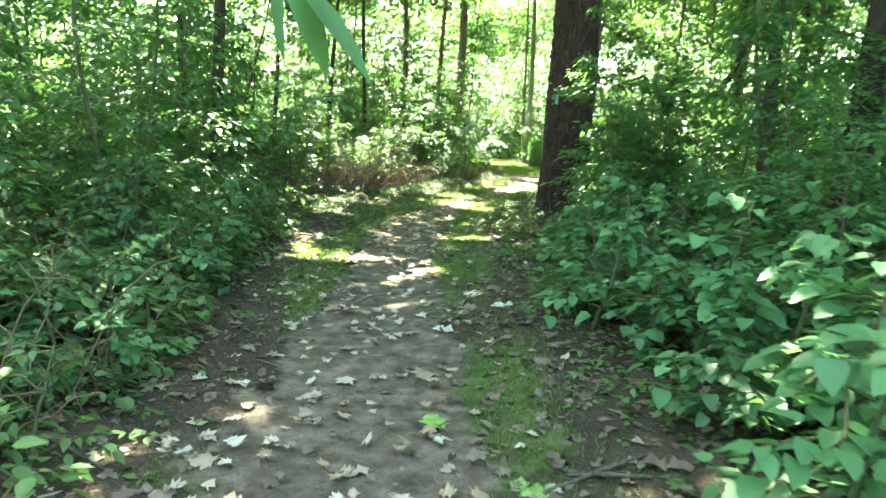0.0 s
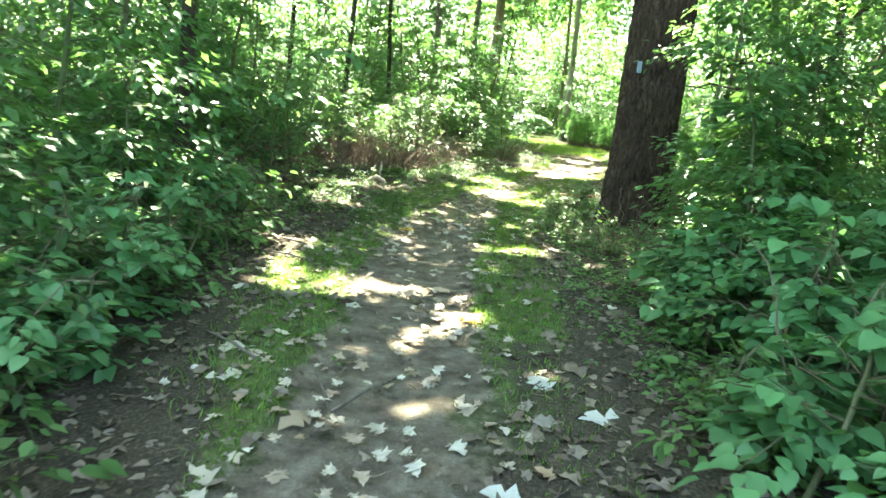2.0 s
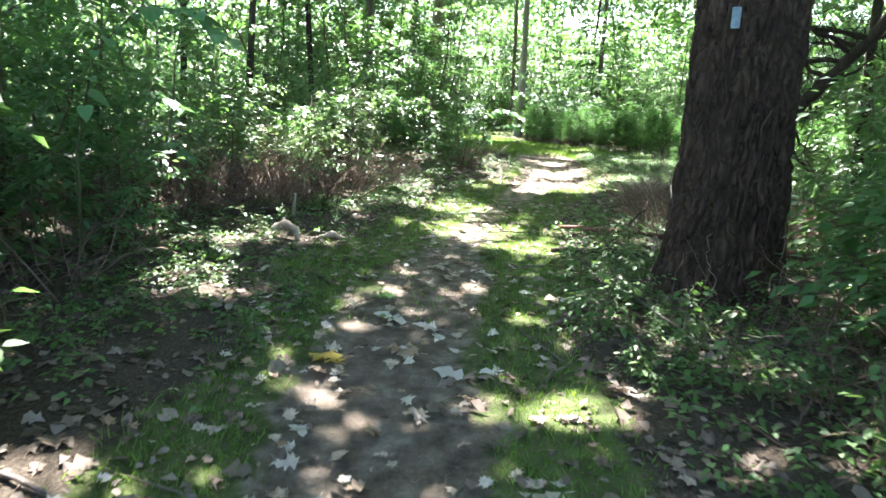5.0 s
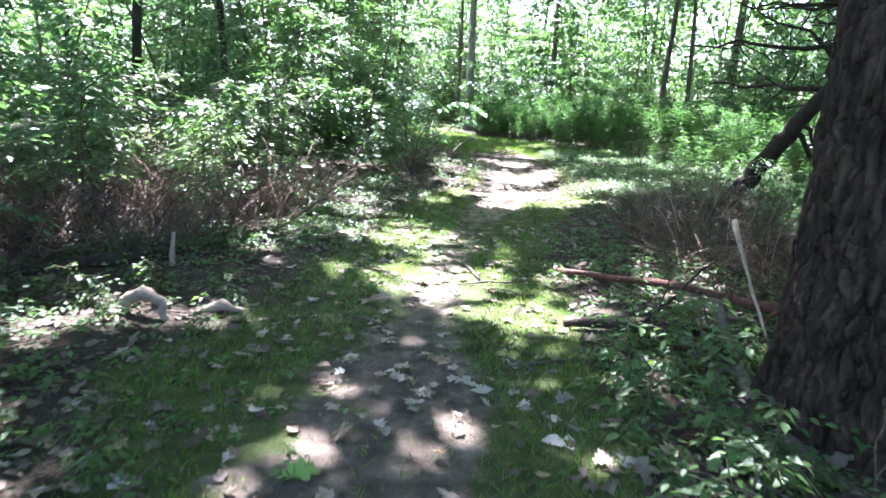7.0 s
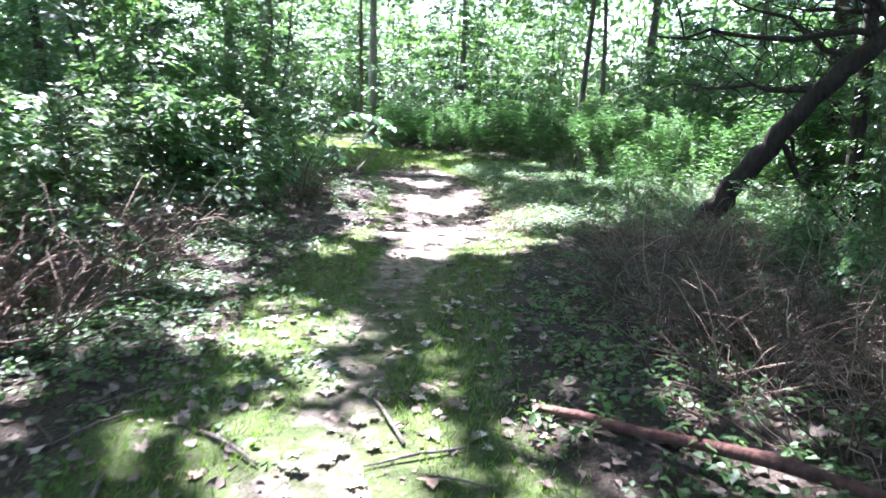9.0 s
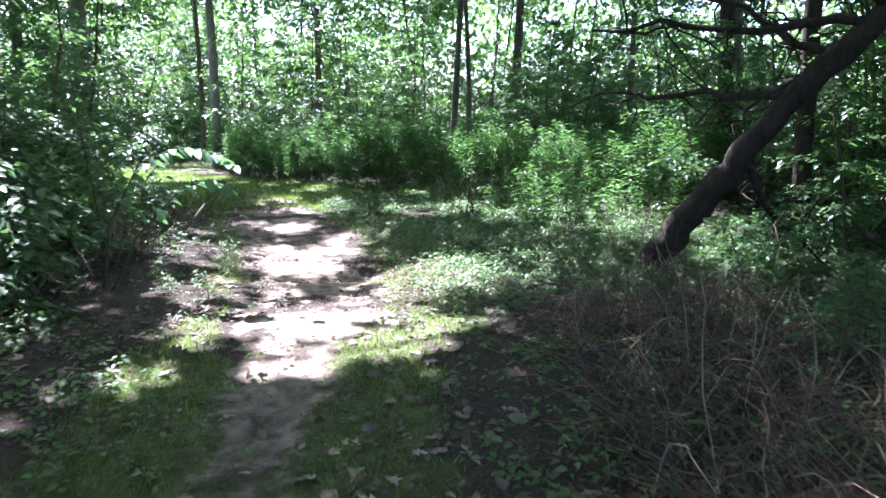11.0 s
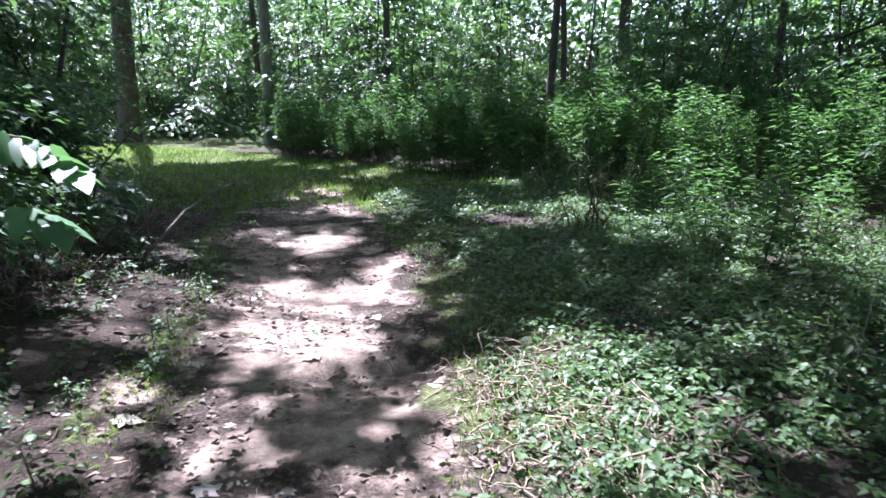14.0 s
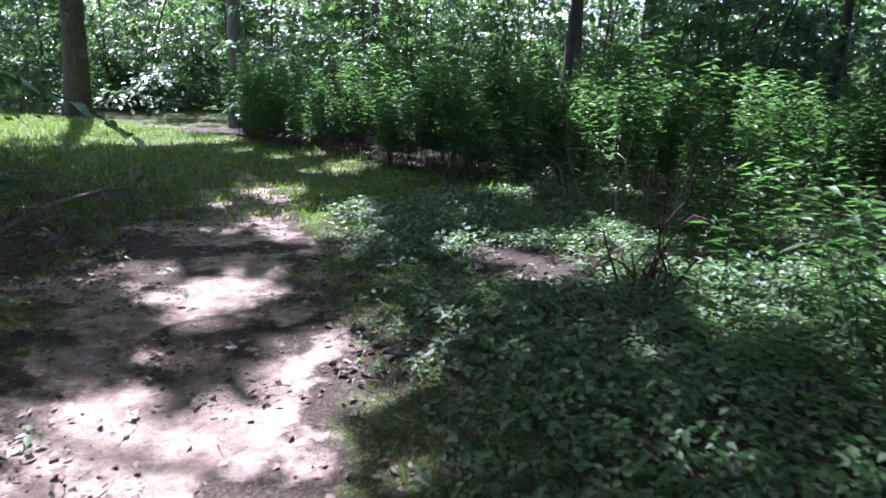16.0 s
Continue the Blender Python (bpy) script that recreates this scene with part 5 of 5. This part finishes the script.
rng = np.random.default_rng(61)
WEED = [weed_kind(rng, 9, h, 0.14, "clump of tall green weeds with narrow leaves", "tall weeds") for h in (1.25, 1.4, 1.1, 1.3)]
SMALL = [weed_kind(rng, 3, h, 0.13, "small green weed with narrow leaves", "small weeds") for h in (0.7, 0.8, 0.55)]
FRONT = [(21, 10.2), (22, 9.8), (24.5, 8.4), (27, 6.9), (29, 5.6), (31.5, 4.0), (34, 3.2), (38, 1.8)]
scatter(WEED, (4, 17, 20.5, 38), 255, 0.3, lambda x, y: float(lerp_table(FRONT, y)) < x < float(lerp_table(FRONT, y)) + 4.2, rng, (0.65, 1.2))
scatter(SMALL, (4.2, 9.5, 21.3, 29), 40, 0.36, lambda x, y: float(lerp_table(RIGHT, y)) - 0.1 < x < float(lerp_table(FRONT, y)) + 0.3, rng, (0.7, 1.15))
for x, y, s in ((5.88, 22.07, 1.05), (6.15, 21.75, 0.95), (6.3, 22.6, 1.1), (6.7, 22.2, 1.0), (5.6, 22.75, 0.8)):
    put(SMALL[1], x, y, x * 7, s)
for kind in WEED + SMALL:
    drop_kind(kind)


# ---- branch hanging over the start of the trail ----
def hanging_branch():
    rng = np.random.default_rng(71)
    o = np.array([-1.9, 1.9, 0.0])
    t = thing("overhanging_sapling", "young sapling whose leafy twig hangs over the trail", "sapling", "", tuple(o))
    b = Build()
    line = np.array([(-1.9, 1.9, 0), (-1.75, 1.7, 0.9), (-1.4, 1.45, 1.7), (-0.9, 1.25, 2.0), (-0.45, 1.12, 1.88), (-0.2, 1.1, 1.7)]) - o
    tube(b, line, [0.016, 0.014, 0.01, 0.006, 0.004, 0.003], 6)
    part("stem", b, STEM, t)
    P = np.array([(-0.2, 1.1, 1.76), (-0.24, 1.11, 1.78), (-0.22, 1.1, 1.77), (-0.34, 1.12, 1.86), (-0.42, 1.12, 1.9), (-0.55, 1.15, 1.94), (-0.7, 1.2, 1.97)]) - o - [0.03, 0, 0.065]
    A = [(0.75, 0.1, -0.75), (-0.1, 0.1, -1), (0.45, 0.1, -0.9), (-0.3, 0.2, -0.9), (0.4, -0.3, -0.6), (-0.4, 0.3, -0.7), (0.2, -0.5, -0.7)]
    N = [(0.6, -0.5, 0.6), (-0.8, -0.6, 0.1), (0.6, -0.7, 0.3), (-0.7, -0.6, 0.3), (0, 0, 1), (0.1, 0, 1), (0, 0.1, 1)]
    b = Build()
    leaves(b, P, A, unit(np.array(N, float)), np.array([0.17, 0.13, 0.15, 0.11, 0.12, 0.12, 0.11]), np.array([0.05, 0.05, 0.05, 0.05, 0.06, 0.06, 0.06]), HEART, 0.1, 0.15)
    tagged(part("foliage", b, LEAF_BROAD, t), kind="stuff")


hanging_branch()


# ---- vines on the big tree ----
def vines():
    rng = np.random.default_rng(81)
    for a, top, thick in ((-1.3, 0.7, 0.005), (-2.25, 0.6, 0.004), (-1.62, 1.5, 0.015), (-1.4, 0.9, 0.01)):
        z = np.linspace(-0.02, top, 22)
        ang = a + np.cumsum(rng.normal(0, 0.045, 22))
        r = 0.43 + 0.13 * np.exp(-np.maximum(z, 0) / 0.28) + 0.03 + rng.normal(0, 0.006, 22)
        pts = np.stack([2.0 - 0.015 * z + r * np.cos(ang), 11.85 + 0.02 * z + r * np.sin(ang), z], 1)
        b = Build()
        tube(b, pts, np.linspace(thick, thick * 0.6, 22) * (1 + rng.normal(0, 0.08, 22)), 7)
        tagged(part("vine", b, TWIG if thick < 0.01 else BARK_BIG), "bare woody vine clinging to the big tree trunk" if thick < 0.01 else "thick woody vine climbing the big tree trunk", "vine", "vines on the big tree")


vines()


def trail_marker():
    """A small painted plate nailed to the big tree."""
    m, nt, bs, out = node_mat("pale_blue_paint")
    n = noise_node(nt, 25, 4)
    nt.links.new(ramp_node(nt, n.outputs[0], [(0.3, (0.12, 0.15, 0.18)), (0.7, (0.22, 0.26, 0.29))]), bs.inputs["Base Color"])
    bs.inputs["Roughness"].default_value = 0.5
    bm = bmesh.new()
    bmesh.ops.create_cube(bm, size=1)
    bmesh.ops.scale(bm, verts=bm.verts, vec=(0.06, 0.008, 0.14))
    bmesh.ops.bevel(bm, geom=bm.edges[:], offset=0.003, segments=2, affect='EDGES')
    me = bpy.data.meshes.new("trail_marker")
    bm.to_mesh(me)
    bm.free()
    me.materials.append(m)
    o = new("trail_marker", me)
    o.matrix_world = pose(1.715, 11.52, 2.08, 4, 0, -38)
    tagged(o, "small pale blue trail marker plate on the big tree", "marker")


trail_marker()


def leafy_twig(label, line, number, sizes, seed):
    """A young sapling bowing over the trail edge, its broad leaves set along the arching twig."""
    rng = np.random.default_rng(seed)
    o = np.array([line[0][0], line[0][1], gz(line[0][0], line[0][1]) - 0.02])
    t = thing("bowing_sapling", label, "sapling", "", tuple(o))
    pts = np.array(line, float) - [o[0], o[1], 0]
    b = Build()
    tube(b, pts, np.linspace(0.012, 0.003, len(pts)), 6)
    part("stem", b, STEM, t)
    way = pts[-1] - pts[-2]
    for k in range(number):
        f = len(pts) - 1 - (len(pts) - 2.2) * (k / number) ** 1.1
        i = min(len(pts) - 2, int(f))
        p = pts[i] + (pts[i + 1] - pts[i]) * (f - i)
        turn = (1 if k % 2 else -1) * rng.uniform(0.5, 1.3)
        d = np.array([way[0] * math.cos(turn) - way[1] * math.sin(turn), way[0] * math.sin(turn) + way[1] * math.cos(turn), 0])
        d = d / np.linalg.norm(d) + [0, 0, rng.normal(-0.35, 0.2)]
        size = rng.uniform(*sizes)
        b = Build()
        leaves(b, [p], [d], unit(rng.normal(0, 0.22, (1, 3)) + [0, 0, 1]), size, size * 0.62, HEART, 0.1, 0.22)
        part("leaf", b, LEAF_BROAD, t)


leafy_twig("slender sapling bowing over the trail with sunlit broad leaves", [(0.55, 20.75, -0.02), (0.65, 20.65, 0.6), (0.9, 20.5, 1.1), (1.2, 20.32, 1.26), (1.45, 20.18, 1.22), (1.6, 20.1, 1.1)], 34, (0.09, 0.155), 91)
leafy_twig("low sapling with a twig of dull green leaves", [(0.6, 20.6, -0.02), (0.85, 20.45, 0.5), (1.2, 20.25, 0.92), (1.42, 20.12, 1.0), (1.55, 20.05, 0.92)], 16, (0.09, 0.15), 92)
leafy_twig("drooping twig of dull green leaves over the lawn edge", [(1.0, 24.3, -0.02), (1.2, 24.3, 0.7), (1.6, 24.35, 1.15), (2.05, 24.4, 1.22), (2.4, 24.48, 1.06), (2.7, 24.6, 0.84)], 20, (0.09, 0.16), 93)
leafy_twig("sapling reaching over the trail with a spray of large green leaves", [(-2.9, 11.9, -0.02), (-2.85, 11.8, 0.9), (-2.6, 11.6, 1.6), (-2.2, 11.4, 1.88), (-1.85, 11.28, 1.86), (-1.6, 11.2, 1.7)], 30, (0.11, 0.18), 94)
leafy_twig("low sapling with a fan of pale green leaves", [(-3.2, 13.5, -0.02), (-3.1, 13.45, 0.5), (-2.85, 13.3, 0.85), (-2.6, 13.15, 0.9), (-2.4, 13.05, 0.76)], 26, (0.09, 0.14), 95)
leafy_twig("young sapling with a fan of broad leaves", [(-3.1, 12.7, -0.02), (-3.05, 12.65, 0.8), (-2.8, 12.5, 1.25), (-2.5, 12.4, 1.35), (-2.25, 12.3, 1.22)], 26, (0.1, 0.15), 96)
